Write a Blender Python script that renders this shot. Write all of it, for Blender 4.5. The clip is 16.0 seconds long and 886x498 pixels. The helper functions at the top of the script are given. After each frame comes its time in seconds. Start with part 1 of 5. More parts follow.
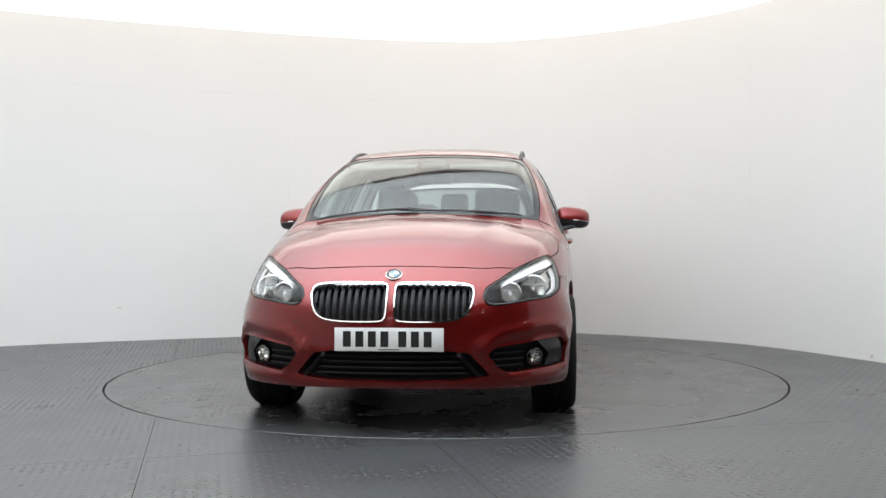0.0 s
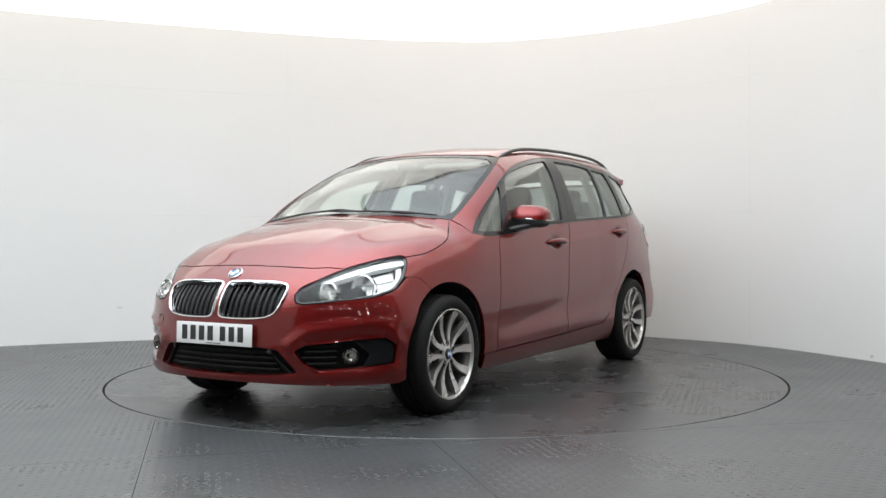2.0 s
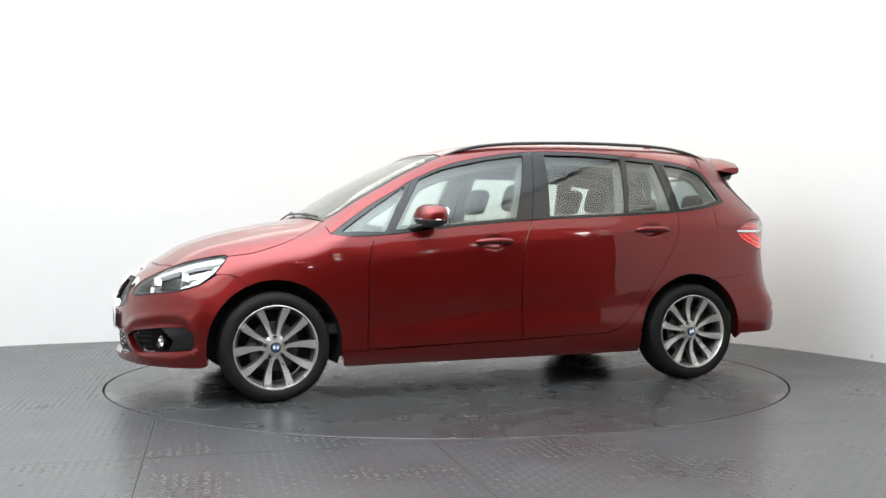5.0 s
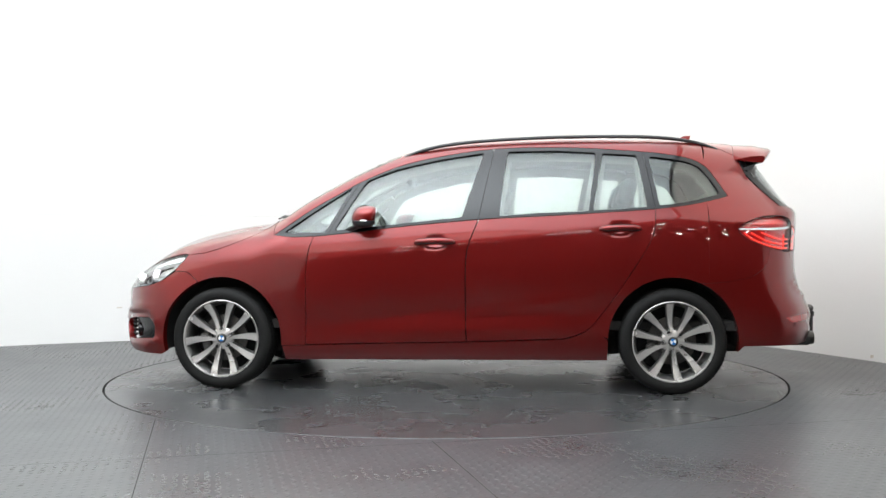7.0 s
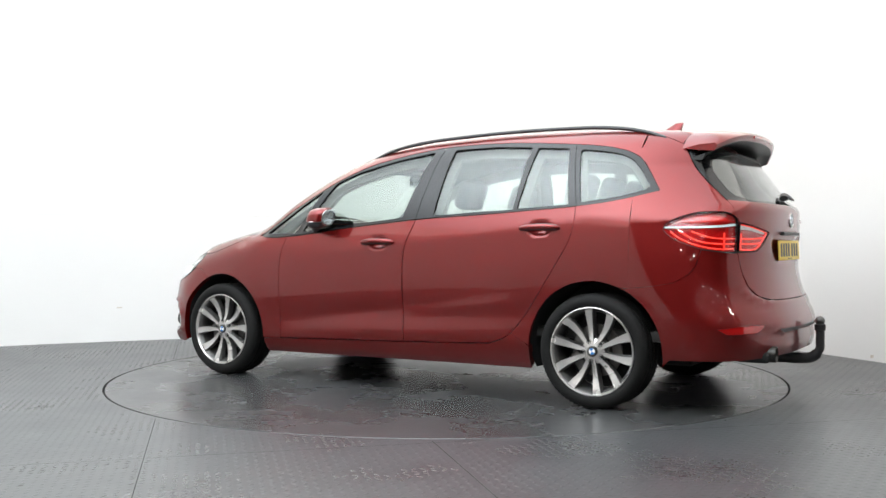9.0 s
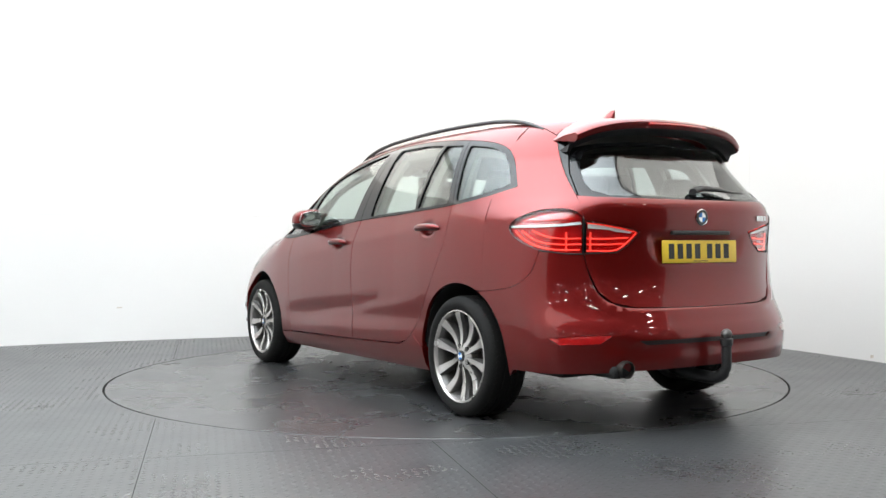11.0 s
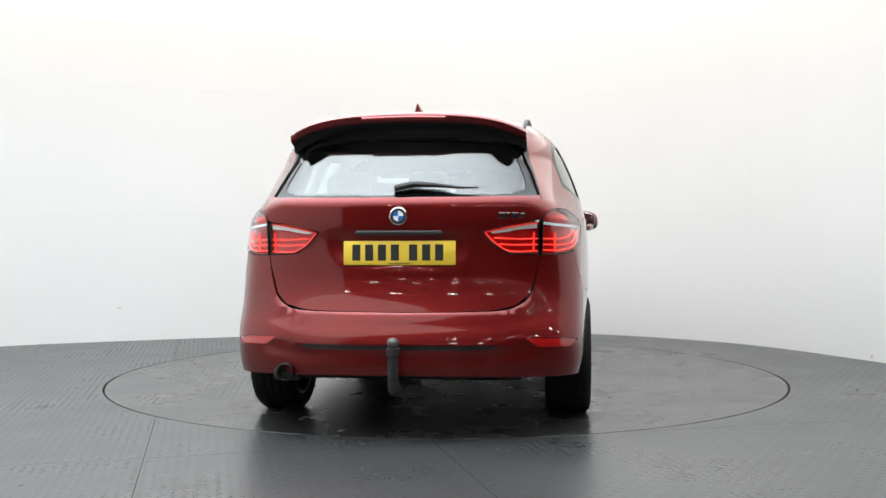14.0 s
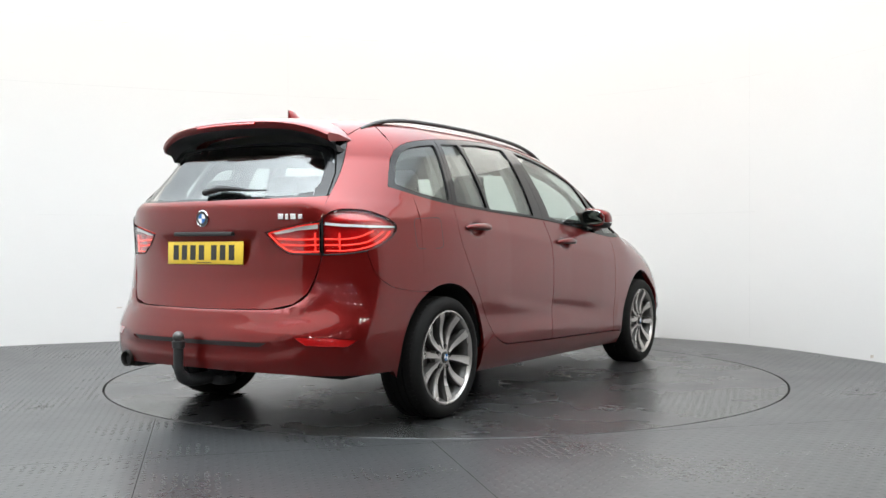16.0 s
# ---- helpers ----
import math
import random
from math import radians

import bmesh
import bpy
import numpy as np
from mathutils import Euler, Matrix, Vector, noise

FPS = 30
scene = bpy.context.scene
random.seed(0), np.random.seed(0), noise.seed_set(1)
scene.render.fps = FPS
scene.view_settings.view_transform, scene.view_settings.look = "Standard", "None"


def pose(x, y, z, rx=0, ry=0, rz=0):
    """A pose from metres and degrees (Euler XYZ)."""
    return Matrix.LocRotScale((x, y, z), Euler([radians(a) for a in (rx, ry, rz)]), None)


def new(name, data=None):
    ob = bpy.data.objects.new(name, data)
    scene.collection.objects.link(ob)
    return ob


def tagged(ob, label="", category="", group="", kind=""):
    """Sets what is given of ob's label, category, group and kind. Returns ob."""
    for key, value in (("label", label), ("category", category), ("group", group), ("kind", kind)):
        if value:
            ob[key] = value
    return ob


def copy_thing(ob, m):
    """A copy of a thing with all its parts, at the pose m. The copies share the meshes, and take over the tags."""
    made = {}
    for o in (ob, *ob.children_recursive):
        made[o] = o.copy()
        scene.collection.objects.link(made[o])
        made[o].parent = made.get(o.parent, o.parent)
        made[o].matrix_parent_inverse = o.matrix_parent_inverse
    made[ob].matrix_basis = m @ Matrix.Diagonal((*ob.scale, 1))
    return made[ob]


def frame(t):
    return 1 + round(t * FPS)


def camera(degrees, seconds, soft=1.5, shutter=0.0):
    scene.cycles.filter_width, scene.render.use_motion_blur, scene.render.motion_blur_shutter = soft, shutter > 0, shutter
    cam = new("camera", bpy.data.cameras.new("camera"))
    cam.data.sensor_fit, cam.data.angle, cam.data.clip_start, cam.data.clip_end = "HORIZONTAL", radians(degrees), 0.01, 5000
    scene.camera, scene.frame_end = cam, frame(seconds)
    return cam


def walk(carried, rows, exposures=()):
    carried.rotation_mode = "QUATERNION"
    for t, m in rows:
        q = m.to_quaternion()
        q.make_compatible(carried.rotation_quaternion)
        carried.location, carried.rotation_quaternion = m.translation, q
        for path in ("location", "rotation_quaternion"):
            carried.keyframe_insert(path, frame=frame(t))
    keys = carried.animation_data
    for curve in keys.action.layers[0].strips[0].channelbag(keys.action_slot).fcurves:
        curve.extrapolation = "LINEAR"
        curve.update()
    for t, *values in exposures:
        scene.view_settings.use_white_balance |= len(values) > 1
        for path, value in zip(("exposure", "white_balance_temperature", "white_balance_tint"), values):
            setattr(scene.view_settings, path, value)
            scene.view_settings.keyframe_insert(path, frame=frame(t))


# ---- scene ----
# ---------------------------------------------------------------- camera: stands still before the turntable
cam = camera(49.78, 16.0, soft=1.5)
EYE = pose(0, -6.67, 0.901, 90 - 0.29, 0, 0.16) @ pose(0, 0, 0, 0, 0, -0.16)
walk(cam, [(0.0, EYE), (16.0, EYE)], exposures=[(0.0, -.02), (2.0, -.04), (4.0, .24), (7.0, .4), (11.0, .4), (13.5, .2), (15.0, .17), (16.0, .24)])

# ---------------------------------------------------------------- light
world = bpy.data.worlds.new("world")
scene.world = world
world.use_nodes = True
world.node_tree.nodes["Background"].inputs[0].default_value = (0.5, 0.5, 0.5, 1)
world.node_tree.nodes["Background"].inputs[1].default_value = 0.02
CEILING_GLOW = 1.6
SOFT_GLOW = 5.4
HALL_GLOW = 85.0

# the turntable: seconds, degrees
TURNS = [(0, -95.81), (0.5, -101.65), (1, -108.1), (1.5, -114.62), (2, -121.16), (2.5, -127.68), (3, -134.15), (3.5, -140.62), (4, -147.07), (4.5, -153.58), (5, -160.1), (5.5, -166.62), (6, -173.14), (6.5, -179.65), (7, -185.99), (7.5, -192.42), (8, -198.91), (8.5, -205.39), (9, -211.86), (9.5, -218.33), (10, -224.81), (10.5, -231.28), (11, -237.76), (11.5, -244.21), (12, -250.65), (12.5, -257.11), (13, -263.6), (13.5, -270.05), (14, -276.52), (14.5, -283.01), (15, -289.44), (15.5, -295.86), (16, -302.34)]

# ---------------------------------------------------------------- materials
def tree(name):
    m = bpy.data.materials.new(name)
    m.use_nodes = True
    nt = m.node_tree
    return m, nt, nt.nodes["Principled BSDF"]


def node(nt, kind, **values):
    n = nt.nodes.new(kind)
    for key, value in values.items():
        if key in n.inputs:
            n.inputs[key].default_value = value
    return n


def math_node(nt, op, a, b=0.0, c=0.0):
    n = nt.nodes.new("ShaderNodeMath")
    n.operation = op
    for i, v in enumerate((a, b, c)):
        if isinstance(v, (int, float)):
            n.inputs[i].default_value = v
        else:
            nt.links.new(v, n.inputs[i])
    return n.outputs[0]


def surface(name, colour, rough=.5, metal=0.0, grain=60.0, vary=.12, stain=2.5, bump=.05, depth=.002, coat=0.0, coat_rough=.04, spec=.5):
    """A surface with colour and gloss varied at two scales and a fine relief."""
    m, nt, b = tree(name)
    at = node(nt, "ShaderNodeTexCoord")
    fine = node(nt, "ShaderNodeTexNoise", Scale=grain, Detail=4.0)
    wide = node(nt, "ShaderNodeTexNoise", Scale=stain, Detail=5.0)
    for n in (fine, wide):
        nt.links.new(at.outputs["Object"], n.inputs["Vector"])
    both = math_node(nt, "MULTIPLY_ADD", fine.outputs["Fac"], .5, math_node(nt, "MULTIPLY", wide.outputs["Fac"], .5))
    ramp = nt.nodes.new("ShaderNodeValToRGB")
    ramp.color_ramp.elements[0].position, ramp.color_ramp.elements[1].position = .32, .68
    ramp.color_ramp.elements[0].color = (*[c * (1 - vary) for c in colour], 1)
    ramp.color_ramp.elements[1].color = (*[min(1, c * (1 + vary)) for c in colour], 1)
    nt.links.new(both, ramp.inputs["Fac"])
    nt.links.new(ramp.outputs["Color"], b.inputs["Base Color"])
    nt.links.new(math_node(nt, "MULTIPLY_ADD", wide.outputs["Fac"], rough * .3, rough * .85), b.inputs["Roughness"])
    b.inputs["Metallic"].default_value = metal
    b.inputs["Specular IOR Level"].default_value = spec
    b.inputs["Coat Weight"].default_value, b.inputs["Coat Roughness"].default_value = coat, coat_rough
    if bump:
        bp = node(nt, "ShaderNodeBump", Strength=bump, Distance=depth)
        nt.links.new(fine.outputs["Fac"], bp.inputs["Height"])
        nt.links.new(bp.outputs["Normal"], b.inputs["Normal"])
    return m


def pane(name, tint, shine_least=.045):
    """Thin glass: clear with a tint, and gloss that grows at the edges."""
    m, nt, b = tree(name)
    nt.nodes.remove(b)
    clear = node(nt, "ShaderNodeBsdfTransparent", Color=(*tint, 1))
    gloss = node(nt, "ShaderNodeBsdfGlossy", Color=(1, 1, 1, 1), Roughness=.02)
    edge = node(nt, "ShaderNodeLayerWeight", Blend=.5)
    shine = math_node(nt, "MULTIPLY_ADD", math_node(nt, "POWER", edge.outputs["Facing"], 5.0), .93, shine_least)
    mix = node(nt, "ShaderNodeMixShader")
    nt.links.new(shine, mix.inputs[0])
    nt.links.new(clear.outputs[0], mix.inputs[1])
    nt.links.new(gloss.outputs[0], mix.inputs[2])
    nt.links.new(mix.outputs[0], nt.nodes["Material Output"].inputs["Surface"])
    return m


def lamp_surface(name, colour, strength):
    m, nt, b = tree(name)
    b.inputs["Base Color"].default_value = (*[min(.8, c) for c in colour], 1)
    b.inputs["Emission Color"].default_value = (*colour, 1)
    b.inputs["Emission Strength"].default_value = strength
    return m


def soft_box(name, colour, strength, centre, size):
    """Fabric of a light box, brightest over its lamps and falling off to the edges."""
    m, nt, b = tree(name)
    b.inputs["Base Color"].default_value = (.8, .8, .8, 1)
    b.inputs["Emission Color"].default_value = (*colour, 1)
    at = node(nt, "ShaderNodeTexCoord")
    xyz = node(nt, "ShaderNodeSeparateXYZ")
    nt.links.new(at.outputs["Object"], xyz.inputs[0])
    squares = [math_node(nt, "POWER", math_node(nt, "ABSOLUTE", math_node(nt, "DIVIDE", math_node(nt, "SUBTRACT", xyz.outputs[i], centre[i]), size[i])), 2.0) for i in (0, 1)]
    fall = math_node(nt, "MULTIPLY", math_node(nt, "ADD", squares[0], squares[1]), -1.0)
    nt.links.new(math_node(nt, "MULTIPLY_ADD", math_node(nt, "EXPONENT", fall), strength, strength * .2), b.inputs["Emission Strength"])
    return m


def car_paint():
    m, nt, b = tree("red_metallic_paint")
    at = node(nt, "ShaderNodeTexCoord")
    flake = node(nt, "ShaderNodeTexVoronoi", Scale=900.0)
    wide = node(nt, "ShaderNodeTexNoise", Scale=3.0, Detail=3.0)
    nt.links.new(at.outputs["Object"], flake.inputs["Vector"])
    nt.links.new(at.outputs["Object"], wide.inputs["Vector"])
    ramp = nt.nodes.new("ShaderNodeValToRGB")
    ramp.color_ramp.elements[0].color, ramp.color_ramp.elements[1].color = (.112, .0014, .0010, 1), (.192, .0026, .0016, 1)
    nt.links.new(math_node(nt, "MULTIPLY_ADD", flake.outputs["Color"], .7, math_node(nt, "MULTIPLY", wide.outputs["Fac"], .3)), ramp.inputs["Fac"])
    nt.links.new(ramp.outputs["Color"], b.inputs["Base Color"])
    b.inputs["Metallic"].default_value, b.inputs["Roughness"].default_value = .70, .36
    b.inputs["Coat Weight"].default_value, b.inputs["Coat Roughness"].default_value, b.inputs["Coat IOR"].default_value = 1.0, .012, 1.43
    return m


def plate_steel(name, colour, rough, depth, wear):
    """Dull steel floor plate with scuffs and dust."""
    m, nt, b = tree(name)
    at = node(nt, "ShaderNodeTexCoord")
    wide = node(nt, "ShaderNodeTexNoise", Scale=1.3, Detail=6.0, Roughness=.6)
    fine = node(nt, "ShaderNodeTexNoise", Scale=45.0, Detail=4.0)
    scratch = node(nt, "ShaderNodeTexNoise", Scale=14.0, Detail=6.0, Roughness=.7)
    for n in (wide, fine, scratch):
        nt.links.new(at.outputs["Object"], n.inputs["Vector"])
    ramp = nt.nodes.new("ShaderNodeValToRGB")
    ramp.color_ramp.elements[0].position, ramp.color_ramp.elements[1].position = .3, .75
    ramp.color_ramp.elements[0].color = (*[c * .8 for c in colour], 1)
    ramp.color_ramp.elements[1].color = (*[c * 1.25 for c in colour], 1)
    nt.links.new(math_node(nt, "MULTIPLY_ADD", fine.outputs["Fac"], .35, math_node(nt, "MULTIPLY", wide.outputs["Fac"], .65)), ramp.inputs["Fac"])
    dusty = nt.nodes.new("ShaderNodeMixRGB")
    dusty.inputs[2].default_value = (.16, .16, .16, 1)
    nt.links.new(math_node(nt, "MULTIPLY", math_node(nt, "POWER", scratch.outputs["Fac"], 3.0), wear), dusty.inputs[0])
    nt.links.new(ramp.outputs["Color"], dusty.inputs[1])
    nt.links.new(dusty.outputs[0], b.inputs["Base Color"])
    nt.links.new(math_node(nt, "MULTIPLY_ADD", wide.outputs["Fac"], .25, rough - .12), b.inputs["Roughness"])
    b.inputs["Specular IOR Level"].default_value = .7
    bump = node(nt, "ShaderNodeBump", Strength=1.0, Distance=depth)
    nt.links.new(math_node(nt, "MULTIPLY", fine.outputs["Fac"], .06), bump.inputs["Height"])
    nt.links.new(bump.outputs["Normal"], b.inputs["Normal"])
    return m


PAINT = car_paint()
BLACK_GLOSS = surface("black_gloss_trim", (.008, .008, .009), .11, vary=.2, bump=.01, spec=.4)
BLACK_SATIN = surface("black_satin_plastic", (.018, .018, .019), .42, grain=300, bump=.06, depth=.0006)
GRILLE_BLACK = surface("grille_black_plastic", (.006, .006, .0065), .5, grain=200, vary=.2, bump=.03, spec=.12)
SLAT_BLACK = surface("slat_black_plastic", (.010, .010, .011), .3, grain=200, vary=.2, bump=.02, spec=.22)
RUBBER = surface("tyre_rubber", (.008, .0078, .0075), .75, grain=90, vary=.3, stain=8, bump=.2, depth=.001, spec=.2)
ALLOY = surface("alloy_silver", (.47, .45, .43), .27, metal=.6, grain=200, vary=.08, bump=.02, coat=.4)
# dark grey metal; on spoke sides and barrel its tone stands in for shade
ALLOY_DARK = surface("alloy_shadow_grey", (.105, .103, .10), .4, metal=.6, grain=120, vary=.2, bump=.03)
DISC_STEEL = surface("brake_disc_steel", (.10, .095, .09), .45, metal=.9, grain=140, vary=.3, bump=.05)
SOOTY = surface("sooty_steel", (.045, .043, .04), .35, metal=.8, grain=90, vary=.3, bump=.03)
STEEL = surface("brake_steel", (.35, .34, .33), .35, metal=1.0, grain=140, vary=.25, bump=.05)
LAMP_CHROME = surface("reflector_chrome", (.80, .79, .77), .09, metal=1.0, vary=.1, bump=0)
CHROME = surface("chrome", (.82, .82, .83), .06, metal=1.0, vary=.04, bump=0)
WHITE_TRIM = surface("lamp_white_trim", (.85, .86, .87), .16, vary=.03, bump=.01, coat=.5)
LAMP_SATIN = surface("lamp_satin_silver", (.55, .55, .55), .35, metal=.7, vary=.1, bump=.02)
LAMP_GREY = surface("lamp_housing_black", (.012, .012, .013), .55, metal=.0, vary=.15, bump=.02, spec=.2)
RED_LENS = surface("red_lamp_lens", (.6, .012, .012), .1, vary=.15, stain=14, bump=.02, coat=1.0)
DARK_RED_LENS = surface("dark_red_lamp_lens", (.40, .008, .008), .12, vary=.2, stain=14, bump=.02, coat=1.0)
RED_LINE = lamp_surface("red_light_guide", (1.0, .035, .02), .75)
CLEAR = pane("clear_lens", (.985, .99, .99), .012)
GLASS = pane("green_tinted_glass", (.86, .905, .885))
GLASS_REAR = pane("rear_tinted_glass", (.66, .70, .70), .075)
CABIN = surface("cabin_dark_fabric", (.035, .034, .033), .8, grain=400, vary=.25, bump=.2, depth=.001)
CABIN_PLASTIC = surface("cabin_dark_plastic", (.03, .03, .031), .55, grain=250, vary=.2, bump=.1, depth=.0006)
LINER = surface("beige_roof_lining", (.17, .16, .145), .85, grain=500, vary=.08, bump=.1, depth=.0006)
UNDER = surface("underbody_black", (.012, .012, .012), .8, grain=40, vary=.4, bump=.3)
PLATE_WHITE = surface("plate_white", (.72, .72, .71), .35, vary=.04, bump=.01)
PLATE_YELLOW = surface("plate_yellow", (.72, .50, .04), .35, vary=.05, bump=.01)
INK = surface("plate_black", (.015, .015, .015), .4, vary=.1, bump=.01)
BLUE = surface("badge_blue", (.03, .16, .45), .15, vary=.05, bump=0, coat=1.0)
BADGE_WHITE = surface("badge_white", (.75, .77, .79), .15, vary=.03, bump=0, coat=1.0)
WALL_WHITE = surface("white_wall_paint", (.80, .80, .79), .62, grain=180, vary=.02, stain=.7, bump=.04, depth=.001)
SEAM = surface("wall_seam_filler", (.755, .755, .745), .7, grain=90, vary=.1, bump=.1)
FLOOR = plate_steel("grey_chequer_plate", (.040, .043, .046), .30, .0006, .6)
TREAD = plate_steel("worn_tread_steel", (.042, .0445, .047), .28, .0005, .6)
DISC = plate_steel("dark_chequer_plate", (.032, .033, .034), .27, .0003, .6)
SCUFF = surface("scuff_grey", (.30, .30, .29), .6, grain=90, vary=.3)
MARK = surface("wall_mark_tan", (.60, .55, .49), .7, grain=90, vary=.2)
GROOVE = surface("groove_black", (.008, .008, .008), .8)
CEILING = lamp_surface("luminous_ceiling", (1.0, .965, .91), CEILING_GLOW)
SOFT = soft_box("light_box_fabric", (.88, .95, 1.0), SOFT_GLOW, (-.9, -2.3), (2.3, 2.0))
HALL_LAMP = lamp_surface("hall_strip_lamp", (1.0, .97, .92), HALL_GLOW)
HALL = surface("hall_dark_wall", (.022, .020, .018), .8, grain=20, vary=.3, stain=.5)
# ---------------------------------------------------------------- the car's outer skin as one smooth field
def curve(x, knots):
    """A smooth monotone curve through (x, value) knots."""
    k = sorted(knots)
    kx, ky = np.array([a for a, b in k], float), np.array([b for a, b in k], float)
    h, s = np.diff(kx), np.diff(ky) / np.diff(kx)
    m = np.zeros(len(kx))
    m[1:-1] = np.where(s[:-1] * s[1:] > 0, 2 * s[:-1] * s[1:] / np.where(np.abs(s[:-1] + s[1:]) < 1e-9, 1, s[:-1] + s[1:]), 0)
    m[0], m[-1] = s[0], s[-1]
    x = np.asarray(x, float)
    i = np.clip(np.searchsorted(kx, x) - 1, 0, len(h) - 1)
    t = np.clip((x - kx[i]) / h[i], -1, 2)
    t2, t3 = t * t, t * t * t
    inside = (2 * t3 - 3 * t2 + 1) * ky[i] + (t3 - 2 * t2 + t) * h[i] * m[i] + (3 * t2 - 2 * t3) * ky[i + 1] + (t3 - t2) * h[i] * m[i + 1]
    low, high = ky[0] + (x - kx[0]) * m[0], ky[-1] + (x - kx[-1]) * m[-1]
    return np.where(x < kx[0], low, np.where(x > kx[-1], high, inside))


TOP = [(2.30, .45), (2.25, .58), (2.2, .67), (2.13, .745), (2.05, .795), (1.95, .852), (1.88, .893), (1.75, .945), (1.6, .99), (1.5, 1.013), (1.3, 1.05), (1.19, 1.066), (1.046, 1.137), (.87, 1.25),
       (.69, 1.347), (.505, 1.437), (.25, 1.527), (0, 1.573), (-.22, 1.59), (-.75, 1.602), (-1.2, 1.595), (-1.7, 1.565), (-1.85, 1.55), (-2.0, 1.53), (-2.1, 1.51)]
NOSE = [(.12, 2.12), (.18, 2.2), (.25, 2.235), (.38, 2.245), (.5, 2.242), (.6, 2.232), (.66, 2.21), (.70, 2.18), (.745, 2.135), (.8, 2.07), (.88, 1.97), (1.0, 1.88), (1.2, 1.8), (1.8, 1.75)]
TAIL = [(.2, 2.24), (.28, 2.31), (.38, 2.335), (.444, 2.338), (.497, 2.325), (.6, 2.275), (.69, 2.25), (.868, 2.235), (1.027, 2.246), (1.09, 2.245), (1.15, 2.19), (1.413, 2.0), (1.52, 1.92)]
BELT = [(1.7, .90), (1.3, .93), (.9, .955), (.28, 1.01), (-.24, 1.052), (-.75, 1.08), (-1.29, 1.11), (-1.72, 1.15), (-2.2, 1.16)]
WIDTH = [(.15, .80), (.22, .85), (.32, .876), (.45, .883), (.6, .893), (.7, .895), (.8, .892), (.875, .886), (.93, .876), (1.0, .858), (1.1, .835)]


def smax(a, b, k):
    h = np.maximum(k - np.abs(a - b), 0) / k
    return np.maximum(a, b) + h * h * k / 4


def half_width(x, z):
    zb = curve(x, BELT)
    q, s = z / zb, np.maximum(z - zb, 0)
    low = curve(np.minimum(q, 1.0), WIDTH)
    w = low - .25 * s - .47 * s * s - np.maximum(x - .4, 0) ** 2 * .1 * np.clip(s / .1, 0, 1)
    w = w - np.maximum(x - 1.0, 0) ** 2 * (.025 + .195 * np.clip((z - .5) / .35, 0, 1))
    w = w - np.maximum(-1.2 - x, 0) ** 2 * (.065 + .1 * np.clip((z - .5) / .5, 0, 1) + .32 * np.clip((z - 1.02) / .3, 0, 1))
    scoop = np.clip(1 - np.abs(x + .1) / 1.0, 0, 1)
    rise = np.clip((1.05 - x) / .5, 0, 1) * np.clip((x + 2.2) / .6, 0, 1)
    w = w + .0045 * rise * np.exp(-np.sqrt((z - .90 + .105 * (x + .1)) ** 2 + .00006) / .045)
    return w - .014 * scoop ** .5 * np.exp(-((z - .44 - .05 * (.3 - x)) / .07) ** 2)


def field(x, y, z):
    """Below zero inside the car's skin, about metres."""
    y = np.abs(y)
    side = y - half_width(x, z)
    crown = curve(x, [(2.2, .06), (1.7, .066), (1.2, .06), (.5, .05), (-.5, .04), (-2, .05)])
    top = (z - curve(x, TOP) + crown * (y / .62) ** 2) * .9
    nose = x - curve(z, NOSE) + .25 * y ** 2 + .44 * y ** 4
    tail = -x - curve(z, TAIL) + .14 * y ** 2 + .35 * y ** 4
    f = smax(side, top, .13)
    f = smax(f, nose, .10)
    return smax(f, tail, .09)


def reach(origin, way, far=3.0):
    """From points inside the skin along ways to the skin."""
    lo, hi = np.zeros(len(origin)), np.full(len(origin), far)
    for _ in range(34):
        mid = (lo + hi) / 2
        p = origin + way * mid[:, None]
        out = field(p[:, 0], p[:, 1], p[:, 2]) > 0
        hi, lo = np.where(out, mid, hi), np.where(out, lo, mid)
    return origin + way * lo[:, None]


def slope(p):
    """Outward unit normals of the skin at points."""
    e = .004
    g = np.stack([field(p[:, 0] + dx, p[:, 1] + dy, p[:, 2] + dz) - field(p[:, 0] - dx, p[:, 1] - dy, p[:, 2] - dz)
                  for dx, dy, dz in ((e, 0, 0), (0, e, 0), (0, 0, e))], 1)
    return g / np.maximum(np.linalg.norm(g, axis=1, keepdims=True), 1e-9)


def on_skin(mode, uv):
    """Side: (x, z) seen along y; top: (x, y) seen from above; front and rear: (turn in radians about an upright axis, z)."""
    uv = np.asarray(uv, float)
    n = len(uv)
    o, w = np.zeros((n, 3)), np.zeros((n, 3))
    if mode == "side":
        o[:, 0], o[:, 2], w[:, 1] = uv[:, 0], uv[:, 1], 1
    elif mode == "top":
        o[:, 0], o[:, 1], o[:, 2], w[:, 2] = uv[:, 0], uv[:, 1], .5, 1
    else:
        s = 1 if mode == "front" else -1
        o[:, 0], o[:, 2] = s * 1.0, uv[:, 1]
        w[:, 0], w[:, 1] = s * np.cos(uv[:, 0]), np.sin(uv[:, 0])
    return reach(o, w)

